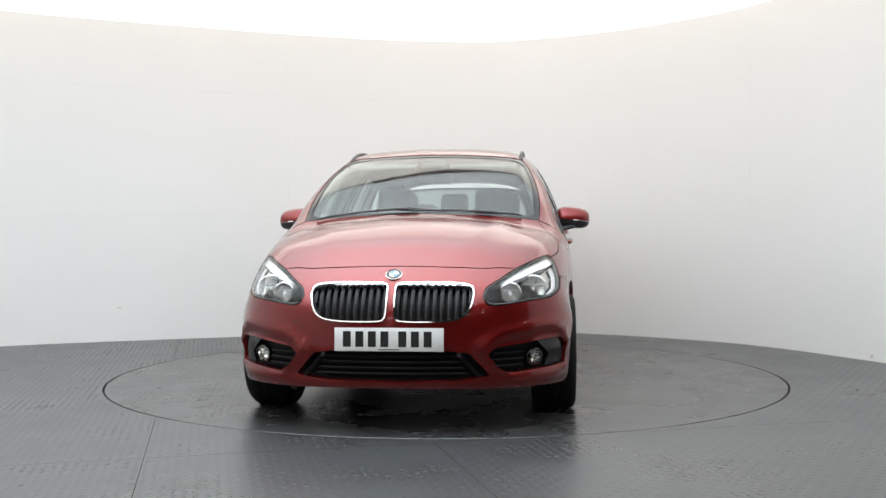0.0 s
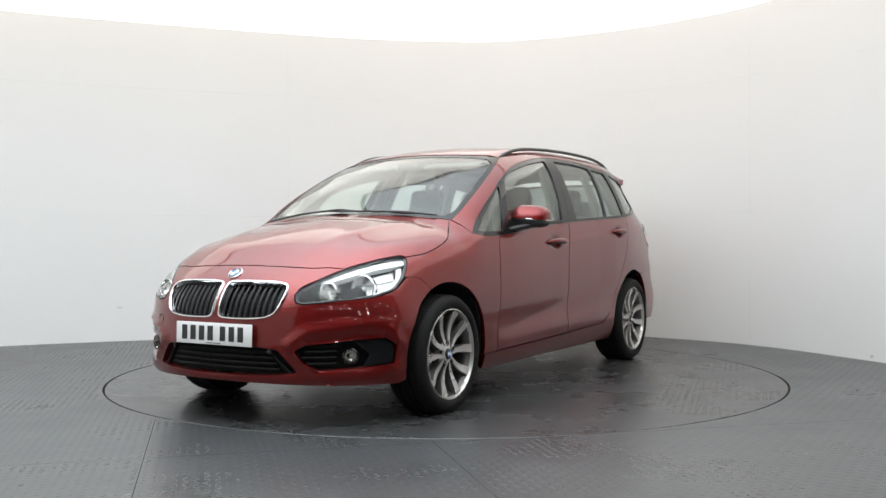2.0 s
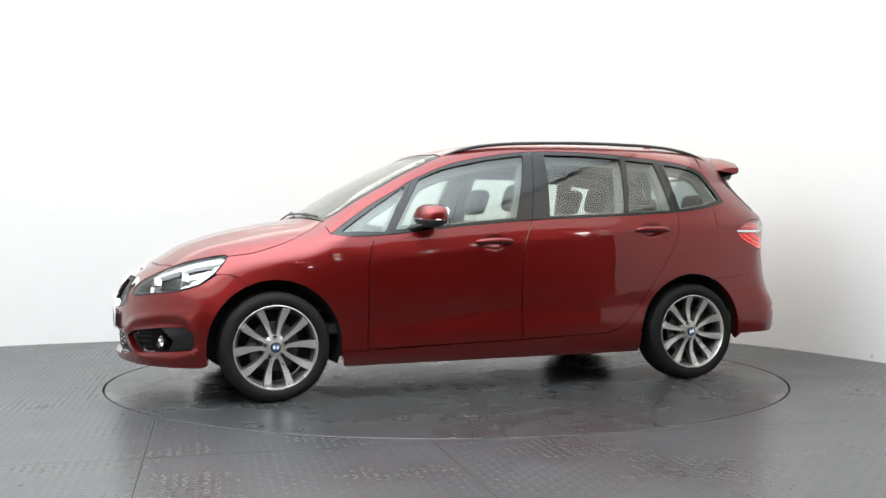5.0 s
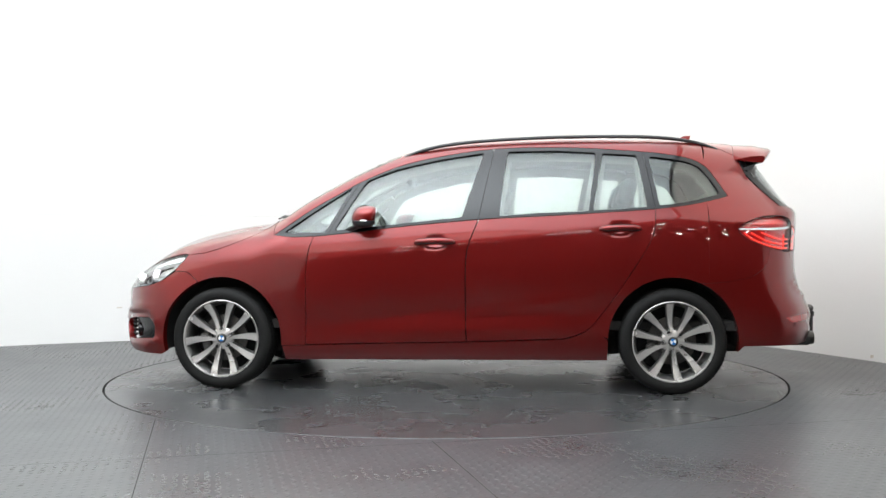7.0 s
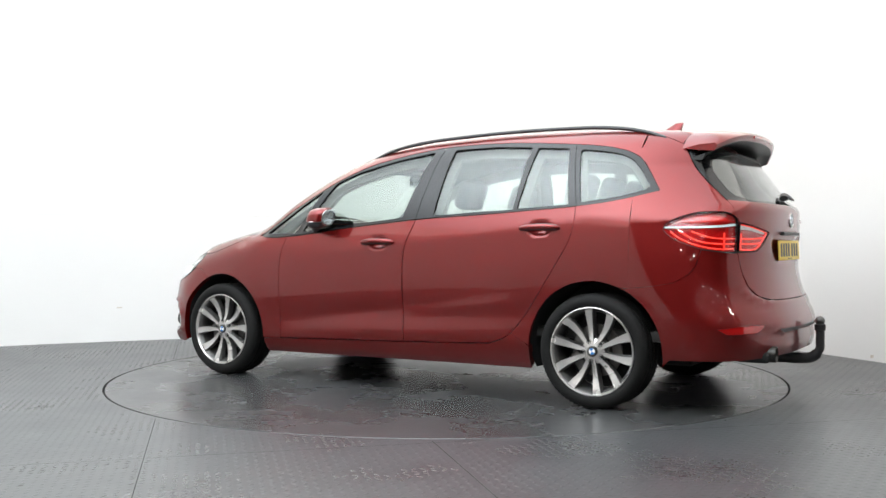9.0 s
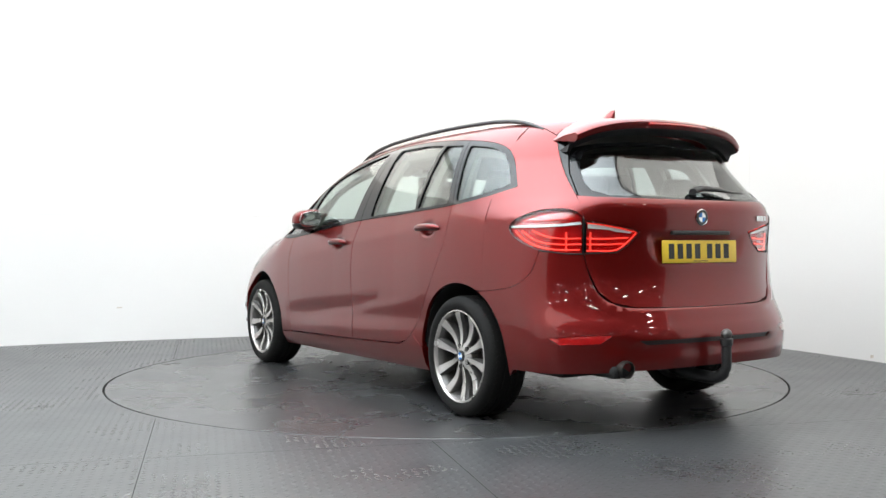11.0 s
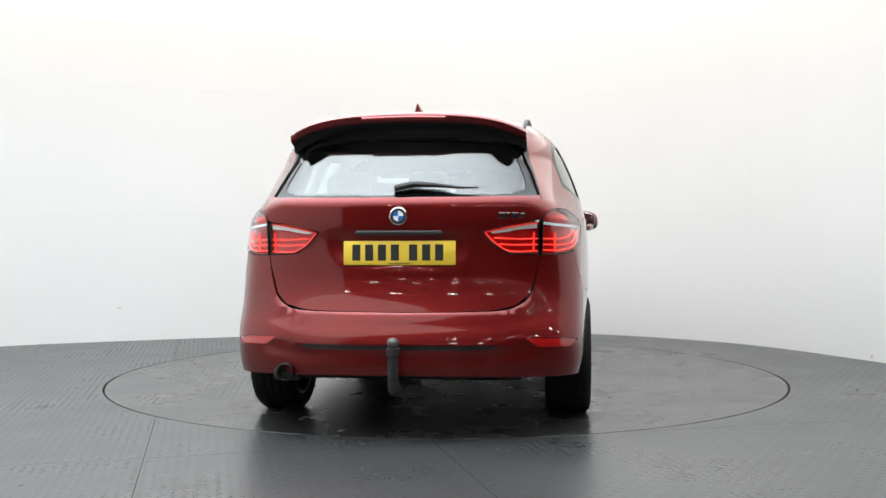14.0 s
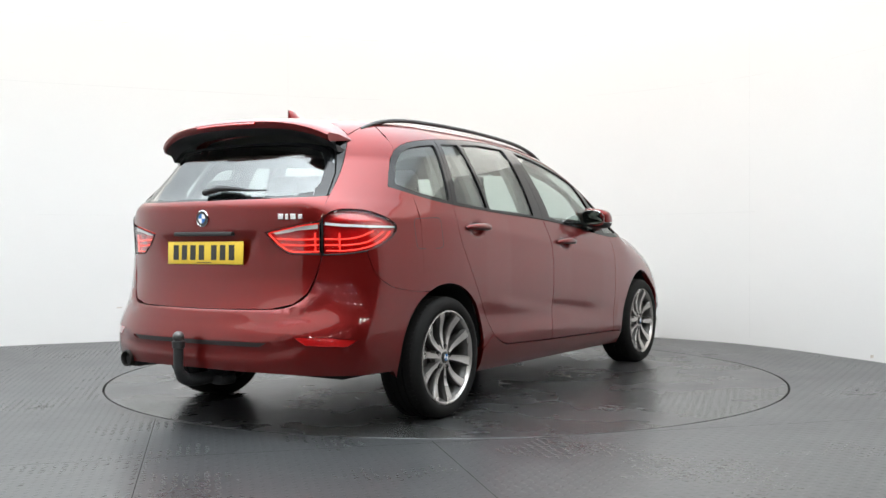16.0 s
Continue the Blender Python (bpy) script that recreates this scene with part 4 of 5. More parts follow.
both("side_blade", "rear", [(.602, 1.43), (.55, 1.41), (.556, 1.36), (.562, 1.25), (.543, 1.137), (.549, 1.136), (.577, 1.24), (.598, 1.36)], BLACK_GLOSS, (gate, gate), gap=.001, off=.004, step=.05, thick=.03)

# roof spoiler: a lofted wing over the rear window
def spoiler(under):
    bm = bmesh.new()
    rows = []
    for y in np.linspace(-.578, .578, 33):
        e = min(1.0, (abs(y) / .578)) ** 5
        start = on_skin("top", [(-1.80 - .042 * (1 - (y / .56) ** 2) if abs(y) < .556 else -1.80, float(np.clip(y, -.60, .60)))])[0]
        tip_x, tip_z = -(2.10 - .20 * y * y - .045 * e), 1.522 - .095 * y * y - .05 * e
        mid = ((start[0] + tip_x) / 2, y, (start[2] + tip_z) / 2 + .010)
        if not under:
            rows.append([tuple(start), mid, (tip_x + .012, y, tip_z + .004), (tip_x, y, tip_z - .008), (tip_x + .006, y, tip_z - .030), (tip_x + .018, y, tip_z - .040)])
        else:
            rows.append([(tip_x + .018, y, tip_z - .040), (tip_x + .06, y, tip_z - .048), (tip_x + .11 - .03 * e, y, tip_z - .066 - .02 * e), (start[0] - .02, y, start[2] - .06)])
    vs = [[bm.verts.new(p) for p in r] for r in rows]
    for a, b in zip(vs, vs[1:]):
        for i in range(len(a) - 1):
            bm.faces.new((a[i], a[i + 1], b[i + 1], b[i]))
    for r in (vs[0], vs[-1]):
        bm.faces.new(r)
    return bm


sp = part("spoiler", spoiler(False), PAINT, gate, "red roof spoiler", smooth=40)
part("spoiler_underside", spoiler(True), BLACK_SATIN, gate, smooth=40)
bm = bmesh.new()
tube(bm, [(-2.097 + .20 * y * y, y, 1.503 - .095 * y * y) for y in np.linspace(-.2, .2, 11)], .008, 6)
part("brake_light", bm, DARK_RED_LENS, gate, "slim high brake light")

# rear bumper
arch_r = on_skin("side", arc(-1.39, .385, 113, 190, 14))
low_edge = on_skin("rear", [(.80, .285), (.62, .29), (.53, .293), (.3, .302), (0, .306)])
rb_half = np.vstack([seam("rear", [(0, .59), (.334, .595), (.424, .618), (.477, .67), (.505, .75), (.525, .848)]), seam("rear", [(.53, .851), (.60, .854), (.69, .868)]), bump_seam[::-1], arch_r[1:], low_edge])
rb = uv_of("rear", np.vstack([rb_half, half_turn(rb_half)]))
SLOT = round_off([(-.345, .446), (.345, .446), (.31, .424), (-.31, .424)], .008)
REFL = round_off([(.436, .475), (.48, .434), (.62, .427), (.66, .458), (.55, .474)], .008)


def rear_lift(uv):
    a = np.stack([np.abs(uv[:, 0]), uv[:, 1]], 1)
    return ridge(a, [(0, .572), (.36, .58), (.46, .61), (.52, .66)], .016, .010) - ridge(a, [(0, .40), (.33, .40), (.45, .43)], .03, .010)


skin("rear_bumper", "rear", rb, PAINT, car, holes=[SLOT, REFL, REFL * mirror_uv], gap=.002, off=rear_lift, step=.03, thick=.04, inner=UNDER, label="red rear bumper with a black slot")
skin("bumper_slot", "rear", SLOT, BLACK_SATIN, car, gap=-.001, off=-.012, thick=.01, step=.06, inner=UNDER)
both("reflector", "rear", REFL, DARK_RED_LENS, LR, gap=.001, off=-.003, thick=.02, step=.06, inner=UNDER, label="dark red rear reflector")

# rear lights
TAIL_IN = [(.519, 1.005), (.43, .988), (.306, .956), (.322, .935), (.35, .898), (.403, .86), (.519, .856)]
for m in (False, True):
    k = mirror_uv if m else np.array([1, 1])
    lamp = new("rear_light")
    lamp.parent = car
    tagged(lamp, "red rear light with white strip and glowing red guides")
    for shape in (smooth_line(TAIL_OUT[:10], 3) + TAIL_OUT[10:], TAIL_IN):
        out = round_off(shape, .01) * k
        skin("housing", "rear", out, DARK_RED_LENS, lamp, gap=.001, off=-.016, thick=.02, step=.05, inner=UNDER)
        skin("lens", "rear", out, CLEAR, lamp, gap=.003, off=.003, thick=.003, step=.05, inner=CLEAR)
        band("edge", "rear", out, .002, [(-.2, -.03), (0, .004), (1, .003), (1.2, -.012)], BLACK_GLOSS, lamp)
    strip = np.array([(.535, .992), (.60, .985), (.70, .982), (.815, .983), (.815, .991), (.70, .993), (.60, .997), (.538, 1.004)]) * k
    skin("white_strip", "rear", strip, WHITE_TRIM, lamp, gap=0, off=-.008, thick=.006, step=.06)
    strip2 = np.array([(.51, .997), (.43, .982), (.33, .959), (.345, .949), (.40, .957), (.43, .966), (.51, .974)]) * k
    skin("white_strip", "rear", strip2, WHITE_TRIM, lamp, gap=0, off=-.008, thick=.006, step=.06)
    blob = np.array([(.545, 1.015), (.60, 1.045), (.66, 1.045), (.76, 1.012), (.70, 1.008), (.6, 1.012)]) * k
    skin("upper_lens", "rear", blob, RED_LENS, lamp, gap=0, off=-.010, thick=.006, step=.06)
    for line in ([(.535, .925), (.60, .925), (.66, .935), (.72, .965)], [(.535, .898), (.62, .898), (.70, .915), (.765, .965)], [(.54, .872), (.62, .872), (.70, .890), (.76, .925), (.795, .965)],
                 [(.515, .925), (.44, .923), (.35, .928)], [(.515, .898), (.44, .896), (.37, .90)], [(.515, .868), (.41, .868), (.36, .90), (.318, .948)], [(.59, .865), (.59, .955)], [(.50, .87), (.50, .955)],
                 [(.515, 1.0), (.43, .985), (.315, .955)]):
        bm = bmesh.new()
        q = seam("rear", line, 5) if len(line) > 2 else seam("rear", line, 5, False)
        q = (q - slope(q) * .009) * (np.array([1, -1, 1]) if m else 1)
        tube(bm, [tuple(p) for p in q], .0042, 6)
        part("light_guide", bm, RED_LINE, lamp)

# badges, plates
def badge(mode, u, v, r, lift=.002, parent=car):
    p, n = at_skin(mode, u, v)
    at = facing(p + n * lift, n)
    bm = bmesh.new()
    revolve(bm, [(r, -.004), (r, .003), (r * .93, .005), (r * .9, .0035), (.0005, .0035)], 40, "z")
    b = part("badge", at_pose(bm, at), CHROME, parent, "round badge, black ring with blue and white quarters", smooth=35)
    bm = bmesh.new()
    revolve(bm, [(r * .9, .0036), (r * .88, .0044), (.0005, .0044)], 40, "z")
    part("ring", at_pose(bm, at), INK, b, smooth=35)
    for q in range(4):
        bm = bmesh.new()
        c = bm.verts.new((0, 0, .0054))
        edge = [bm.verts.new((r * .58 * math.cos(a), r * .58 * math.sin(a), .0054)) for a in np.linspace(q * math.pi / 2, (q + 1) * math.pi / 2, 9)]
        for a, e in zip(edge, edge[1:]):
            bm.faces.new((c, a, e))
        part("quarter", at_pose(bm, at), BLUE if q % 2 == 1 else BADGE_WHITE, b)
    return b


badge("front", 0, .752, .041)
badge("rear", 0, 1.03, .041)


def plate(name, centre, n, base, parent):
    at = facing(Vector(centre), Vector(n).normalized())
    bm = bmesh.new()
    rbox(bm, (0, 0, 0), (.52, .111, .006), .0028, 2)
    pl_ = part(name, at_pose(bm, at), base, parent, "number plate with its writing as plain black bars", smooth=40)
    for i, x in enumerate((-.20, -.14, -.08, -.02, .065, .125, .185)):
        bm = bmesh.new()
        rbox(bm, (x, .002, .0034), (.038, .074, .0012), .0004, 1)
        part("bar", at_pose(bm, at), INK, pl_)
    bm = bmesh.new()
    rbox(bm, (.0, -.047, .0033), (.10, .004, .0008), 0)
    part("bar", at_pose(bm, at), INK, pl_)


plate("front_plate", (2.251, -.002, .452), (1, 0, .03), PLATE_WHITE, car)
bm = bmesh.new()
rbox(bm, (2.236, 0, .452), (.03, .46, .08), .006, 2)
part("plate_holder", bm, BLACK_SATIN, car)
plate("rear_plate", (-2.236, -.002, .861), (-1, 0, .03), PLATE_YELLOW, car)
bm = bmesh.new()
rbox(bm, (-2.23, 0, .954), (.05, .40, .02), .006, 2)
part("handle_strip", bm, BLACK_SATIN, gate, "black tailgate handle over the plate")
p, n = at_skin("rear", -.41, 1.032)
at = facing(p, n)
for i, (x, w) in enumerate(((-.048, .028), (-.018, .018), (.014, .028), (.05, .022))):
    bm = bmesh.new()
    rbox(bm, (x, 0, .002), (w, .026 if i < 3 else .022, .004), .0015, 2)
    part("lettering_bar", at_pose(bm, at), CHROME, gate)

# rear wiper
bm = bmesh.new()
ln = [at_skin("rear", a, z) for a, z in ((.02, 1.142), (-.05, 1.165), (-.14, 1.160), (-.22, 1.148), (-.30, 1.146))]
tube(bm, [tuple(p + n * .022) for p, n in ln], [.024, .022, .016, .009, .005], 10, flat=.7)
part("rear_wiper", bm, BLACK_SATIN, gate, "black rear wiper resting on the glass", smooth=60)

# front wipers
for pts in ([(1.115, -.62), (1.112, -.35), (1.112, -.1), (1.135, .12)], [(1.135, -.05), (1.125, .15), (1.112, .35), (1.085, .60)]):
    q = on_skin("top", [tuple(p) for p in glide(pts, 4)])
    q = q + slope(q) * .013
    bm = bmesh.new()
    tube(bm, [tuple(p) for p in q], [.006 + .005 * (i > len(q) * .55 and i < len(q) * .75) for i in range(len(q))], 8)
    part("wiper", bm, BLACK_SATIN, car, "black windscreen wiper", smooth=60)

# roof rails and aerial
for s in (1, -1):
    pts = glide([(.265, .578, -.008), (.13, .577, .012), (-.1, .576, .022), (-.6, .575, .025), (-1.2, .570, .022), (-1.5, .564, .014), (-1.70, .557, -.008)], 6)
    q = on_skin("top", pts[:, :2])
    bm = bmesh.new()
    tube(bm, [(p[0], s * p[1], p[2] + h) for p, h in zip(q, pts[:, 2])], .0115, 12, flat=.95)
    part("roof_rail", bm, BLACK_SATIN, car, "black roof rail", smooth=60)
bm = bmesh.new()
rows = []
for t in np.linspace(0, 1, 7):
    x0, x1 = -1.44 - .135 * t ** .8, -1.60 - .02 * t
    w = .028 * (1 - t) ** .8 + .0035
    z = on_skin("top", [(-1.52, 0)])[0][2] - .004 + .062 * t
    rows.append([bm.verts.new(p) for p in ((x0, 0, z), (.6 * x0 + .4 * x1, w * .8, z), (.25 * x0 + .75 * x1, w, z), (x1, w * .5, z), (x1, -w * .5, z), (.25 * x0 + .75 * x1, -w, z), (.6 * x0 + .4 * x1, -w * .8, z))])
for a, b in zip(rows, rows[1:]):
    for i in range(7):
        bm.faces.new((a[i], a[(i + 1) % 7], b[(i + 1) % 7], b[i]))
bm.faces.new(rows[-1])
part("aerial", bm, PAINT, car, "red shark-fin aerial", smooth=50)

# door handles
def handle(cx, cz, owner, s):
    p, n = at_skin("side", cx, cz)
    p, n = Vector((p.x, s * p.y, p.z)), Vector((n.x, s * n.y, n.z))
    bm = bmesh.new()
    line = glide([(-.122, 0, -.002), (-.105, .002, .012), (-.05, .005, .024), (.02, .006, .027), (.08, .005, .022), (.108, .003, .012), (.122, .001, -.002)], 4)
    rad = [.0085 + .0085 * math.sin(math.pi * i / (len(line) - 1)) for i in range(len(line))]
    tube(bm, [tuple(q) for q in line], rad, 12, flat=1.0, up=(0, 1, 0))
    h = part("handle", at_pose(bm, facing(p, n)), PAINT, owner, "body-coloured pull handle", smooth=60)
    bm = bmesh.new()
    tube(bm, [(x, y, z - .006) for x, y, z in line[3:-3]], [r * 1.16 for r in rad[3:-3]], 12, flat=1.0, up=(0, 1, 0))
    part("handle_back", at_pose(bm, facing(p, n)), BLACK_SATIN, h, "dark inner side of the handle", smooth=60)


for i, s in enumerate((1, -1)):
    for (cx, cz), owner in zip(HANDLES, (fdoor[i], rdoor[i])):
        handle(cx, cz + .003, owner, s)

# door mirrors
def blob(bm, centre, size, power=3.2, n=28, m=16, cut=None):
    """A rounded-square egg."""
    def f(c):
        return math.copysign(abs(c) ** (2 / power), c)
    rings = []
    for j in range(1, m):
        b = -math.pi / 2 + math.pi * j / m
        rings.append([bm.verts.new((centre[0] + size[0] * f(math.cos(b)) * f(math.cos(2 * math.pi * i / n)), centre[1] + size[1] * f(math.cos(b)) * f(math.sin(2 * math.pi * i / n)), centre[2] + size[2] * f(math.sin(b)))) for i in range(n)])
    for a, b in zip(rings, rings[1:]):
        for i in range(n):
            bm.faces.new((a[i], a[(i + 1) % n], b[(i + 1) % n], b[i]))
    bm.faces.new(rings[0][::-1])
    bm.faces.new(rings[-1])
    if cut:
        r = bmesh.ops.bisect_plane(bm, geom=bm.faces[:] + bm.edges[:] + bm.verts[:], plane_co=cut[0], plane_no=cut[1], clear_outer=True)
        bmesh.ops.holes_fill(bm, edges=[e for e in bm.edges if e.is_boundary])
    return bm


for s in (1, -1):
    mir = new("door_mirror")
    mir.parent = car
    tagged(mir, "red door mirror on a black foot with a silver edge")
    c = (.475, s * .915, 1.072)

    def shear(bm):
        for v in bm.verts:
            d = (s * v.co.y - .915) / .1
            v.co.x -= .020 * d
            v.co.z -= .010 * d
            if v.co.z > c[2]:
                v.co.x -= (v.co.z - c[2]) * .35
        return bm
    up = blob(bmesh.new(), c, (.074, .106, .068), 3.0, cut=((0, 0, 1.054), (0, 0, -1)))
    part("shell", shear(up), PAINT, mir, smooth=50)
    dn = blob(bmesh.new(), c, (.073, .105, .068), 3.0, cut=((0, 0, 1.050), (0, 0, 1)))
    part("lower_shell", shear(dn), BLACK_SATIN, mir, smooth=50)
    bm = bmesh.new()
    tube(bm, [(.475 + .073 * math.cos(a), s * (.915 + .104 * math.sin(a)), 1.054) for a in np.linspace(.0, 1.75, 14)], .0045, 8)
    part("edge_strip", shear(bm), CHROME, mir, "silver strip", smooth=60)
    bm = bmesh.new()
    tube(bm, [(.60, s * .80, .985), (.56, s * .85, .998), (.52, s * .90, 1.012), (.49, s * .96, 1.022)], [.030, .028, .026, .018], 12, flat=.6)
    part("foot", bm, BLACK_SATIN, mir, smooth=60)
    bm = blob(bmesh.new(), (.407, s * .915, 1.075), (.006, .086, .052), 3.0)
    part("mirror_glass", shear(bm), CHROME, mir, smooth=40)

# ---------------------------------------------------------------- wheels
def build_wheel():
    w = new("wheel")
    R = .317
    bm = bmesh.new()
    prof = [(.242, .012), (.252, .022), (.275, .027), (.297, .020), (.310, .004), (.3165, -.016), (R, -.03)]
    for g in (-.055, -.095, -.135):
        prof += [(R, g + .006), (R - .007, g + .004), (R - .007, g - .004), (R, g - .006)]
    prof += [(R, -.165), (.310, -.19), (.297, -.205), (.272, -.21), (.24, -.198), (.236, -.1)]
    revolve(bm, prof, 72, "y", closed=True)
    tyre = part("tyre", bm, RUBBER, w, "black road tyre", smooth=35)
    for k in range(72):
        a = 2 * math.pi * k / 72
        for y, t in ((-.022, .25), (-.168, -.25)):
            b = bmesh.new()
            rbox(b, (0, 0, 0), (.0035, .034, .006), 0)
            m = Matrix.Rotation(-a, 4, "Y") @ Matrix.Translation((R - .001, y, 0)) @ Matrix.Rotation(t, 4, "X")
            bmesh.ops.transform(b, matrix=m, verts=b.verts)
            if k == 0 and y > -.1:
                lug = bpy.data.meshes.new("tread_block")
                bmesh.ops.transform(b, matrix=m.inverted(), verts=b.verts)
                b.to_mesh(lug)
                lug.materials.append(RUBBER)
            b.free()
            ob = new("tread_block", lug)
            ob.parent = w
            ob.matrix_basis = m
    bm = bmesh.new()
    revolve(bm, [(.243, .012), (.243, .018), (.238, .020), (.232, .012), (.229, .0), (.236, -.01)], 64, "y", closed=True)
    part("rim", bm, ALLOY, w, "silver alloy rim", smooth=30)
    # barrel in the darker alloy: shade behind the spokes put into its colour
    bm = bmesh.new()
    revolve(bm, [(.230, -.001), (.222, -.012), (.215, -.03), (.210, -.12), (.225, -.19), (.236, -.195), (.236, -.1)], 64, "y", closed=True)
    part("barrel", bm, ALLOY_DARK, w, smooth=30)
    bm = bmesh.new()
    revolve(bm, [(.001, -.004), (.034, -.004), (.060, -.012), (.070, -.020), (.068, -.05), (.001, -.05)], 40, "y")
    part("hub", bm, ALLOY, w, smooth=40)
    for k in range(5):
        for s in (1, -1):
            mid = math.radians(90 + 72 * k)
            bm = bmesh.new()
            rows = []
            for t in np.linspace(0, 1, 11):
                r = .046 + t * .188
                a = mid + s * math.radians(17.5 - 2.2 * t + 2.0 * math.sin(math.pi * t))
                wd = .0125 + .0165 * t ** 1.5
                y = -.004 - .016 * math.sin(math.pi * min(1, t * 1.1)) + .014 * t
                c, d = Vector((r * math.cos(a), 0, r * math.sin(a))), Vector((-math.sin(a), 0, math.cos(a)))
                rows.append([bm.verts.new(c + d * s * wd * u + Vector((0, y + h, 0))) for u, h in ((1, -.045), (1, -.007), (.88, 0), (.2, -.0015), (-.74, 0), (-.84, -.012), (-1, -.018), (-1, -.045))])
            for p, q in zip(rows, rows[1:]):
                for i in range(7):
                    f = bm.faces.new((p[i], p[i + 1], q[i + 1], q[i]))
                    # silver face; side walls coloured dark grey for the shade between spokes
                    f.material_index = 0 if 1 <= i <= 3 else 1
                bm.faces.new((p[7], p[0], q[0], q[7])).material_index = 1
            bm.faces.new(rows[0])
            bm.faces.new(rows[-1])
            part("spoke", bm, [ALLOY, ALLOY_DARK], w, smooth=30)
        a = math.radians(90 + 36 + 72 * k)
        bm = bmesh.new()
        revolve(bm, [(.0135, -.016), (.0135, -.0045), (.011, -.004), (.0105, -.009), (.001, -.009)], 18, "y", (.056 * math.cos(a), 0, .056 * math.sin(a)))
        part("bolt", bm, UNDER, w, smooth=40)
    bm = bmesh.new()
    revolve(bm, [(.030, -.004), (.030, .002), (.026, .0045), (.001, .005)], 32, "y")
    cap = part("centre_cap", bm, INK, w, "round cap with blue and white quarters", smooth=40)
    for q in range(4):
        bm = bmesh.new()
        c = bm.verts.new((0, .0062, 0))
        e = [bm.verts.new((.018 * math.cos(a), .0058, .018 * math.sin(a))) for a in np.linspace(q * math.pi / 2, (q + 1) * math.pi / 2, 7)]
        for a, b in zip(e, e[1:]):
            bm.faces.new((c, a, b))
        part("quarter", bm, BLUE if q % 2 else BADGE_WHITE, w)
    bm = bmesh.new()
    revolve(bm, [(.145, -.085), (.145, -.07), (.09, -.068), (.085, -.05), (.001, -.05), (.001, -.085)], 48, "y")
    part("brake_disc", bm, DISC_STEEL, w, "dark grey steel brake disc", smooth=30)
    bm = bmesh.new()
    rbox(bm, (.12 * math.cos(.5), -.075, .12 * math.sin(.5)), (.06, .05, .11), .012, 3, Matrix.Rotation(-.5, 4, "Y"))
    part("brake_calliper", bm, ALLOY_DARK, w, smooth=40)
    bm = bmesh.new()
    revolve(bm, [(.21, -.15), (.21, -.16), (.001, -.16), (.001, -.15)], 40, "y")
    part("dust_shield", bm, UNDER, w)
    w.parent = car
    return w


first = build_wheel()
first.matrix_basis = pose(1.39, .868, .314, 0, 40, 0)
copy_thing(first, pose(-1.39, .868, .314, 0, 60, 0))
copy_thing(first, pose(1.39, -.868, .314, 0, -5, 180))
copy_thing(first, pose(-1.39, -.868, .314, 0, 27, 180))

# wheel housings and underside
for x in (1.39, -1.39):
    for s in (1, -1):
        bm = bmesh.new()
        turn = np.linspace(-.2, math.pi + .3, 28) if x > 0 else np.linspace(-.3, math.pi + .1, 28)
        rim = np.stack([x + .388 * np.cos(turn), .314 + .388 * np.sin(turn)], 1)
        lip = on_skin("side", rim)[:, 1] - .03
        a = [bm.verts.new((u, s * float(y), v)) for (u, v), y in zip(rim, lip)]
        b = [bm.verts.new((u, s * .56, v)) for u, v in rim]
        for i in range(27):
            bm.faces.new((a[i], a[i + 1], b[i + 1], b[i]))
        bm.faces.new(b)
        part("wheel_housing", bm, UNDER, car, smooth=40)
bm = bmesh.new()
for cx, lx, w in ((0, 1.94, .80), (1.39, .9, .55), (-1.39, .9, .55), (1.88, .26, .60), (-1.9, .3, .60)):
    rbox(bm, (cx, 0, .25 if cx > -1.8 else .34), (lx, 2 * w, .05), .01, 2)
part("underbody", bm, UNDER, car, "black underbody")

# exhaust and tow bar
bm = bmesh.new()
p0 = Vector((-2.288, .525, .314))
revolve(bm, [(.034, .06), (.0345, .004), (.037, .0), (.041, .002), (.042, .008), (.042, .16)], 36, "x", p0, caps=False)
part("exhaust_pipe", bm, SOOTY, car, "round exhaust pipe", smooth=40)
bm = bmesh.new()
revolve(bm, [(.0345, .03), (.001, .032)], 24, "x", p0, caps=False)
part("exhaust_bore", bm, UNDER, car)
bm = bmesh.new()
rbox(bm, (-2.17, .525, .30), (.18, .13, .06), .02, 3)
part("exhaust_shield", bm, UNDER, car, smooth=40)
tow = new("tow_bar")
tow.parent = car
tagged(tow, "detachable black steel tow bar with ball")
bm = bmesh.new()
tube(bm, [tuple(p) for p in glide([(-2.10, 0, .255), (-2.24, 0, .245), (-2.35, 0, .25), (-2.40, 0, .295), (-2.405, 0, .35), (-2.405, 0, .43)], 5)], [.032] * 8 + [.030] * 6 + [.024] * 12, 12, up=(0, 1, 0))
part("neck", bm, BLACK_SATIN, tow, smooth=60)
bm = bmesh.new()
bmesh.ops.create_uvsphere(bm, u_segments=24, v_segments=14, radius=.027)
bmesh.ops.translate(bm, vec=(-2.405, 0, .462), verts=bm.verts)
part("ball", bm, ALLOY_DARK, tow, smooth=180)
bm = bmesh.new()
revolve(bm, [(.018, .40), (.03, .41), (.031, .44), (.018, .446)], 24, "z", (-2.405, 0, 0))
part("collar", bm, BLACK_SATIN, tow, smooth=40)
bm = bmesh.new()
rbox(bm, (-2.16, -.05, .235), (.1, .08, .05), .012, 2)
part("socket", bm, BLACK_SATIN, tow, smooth=40)

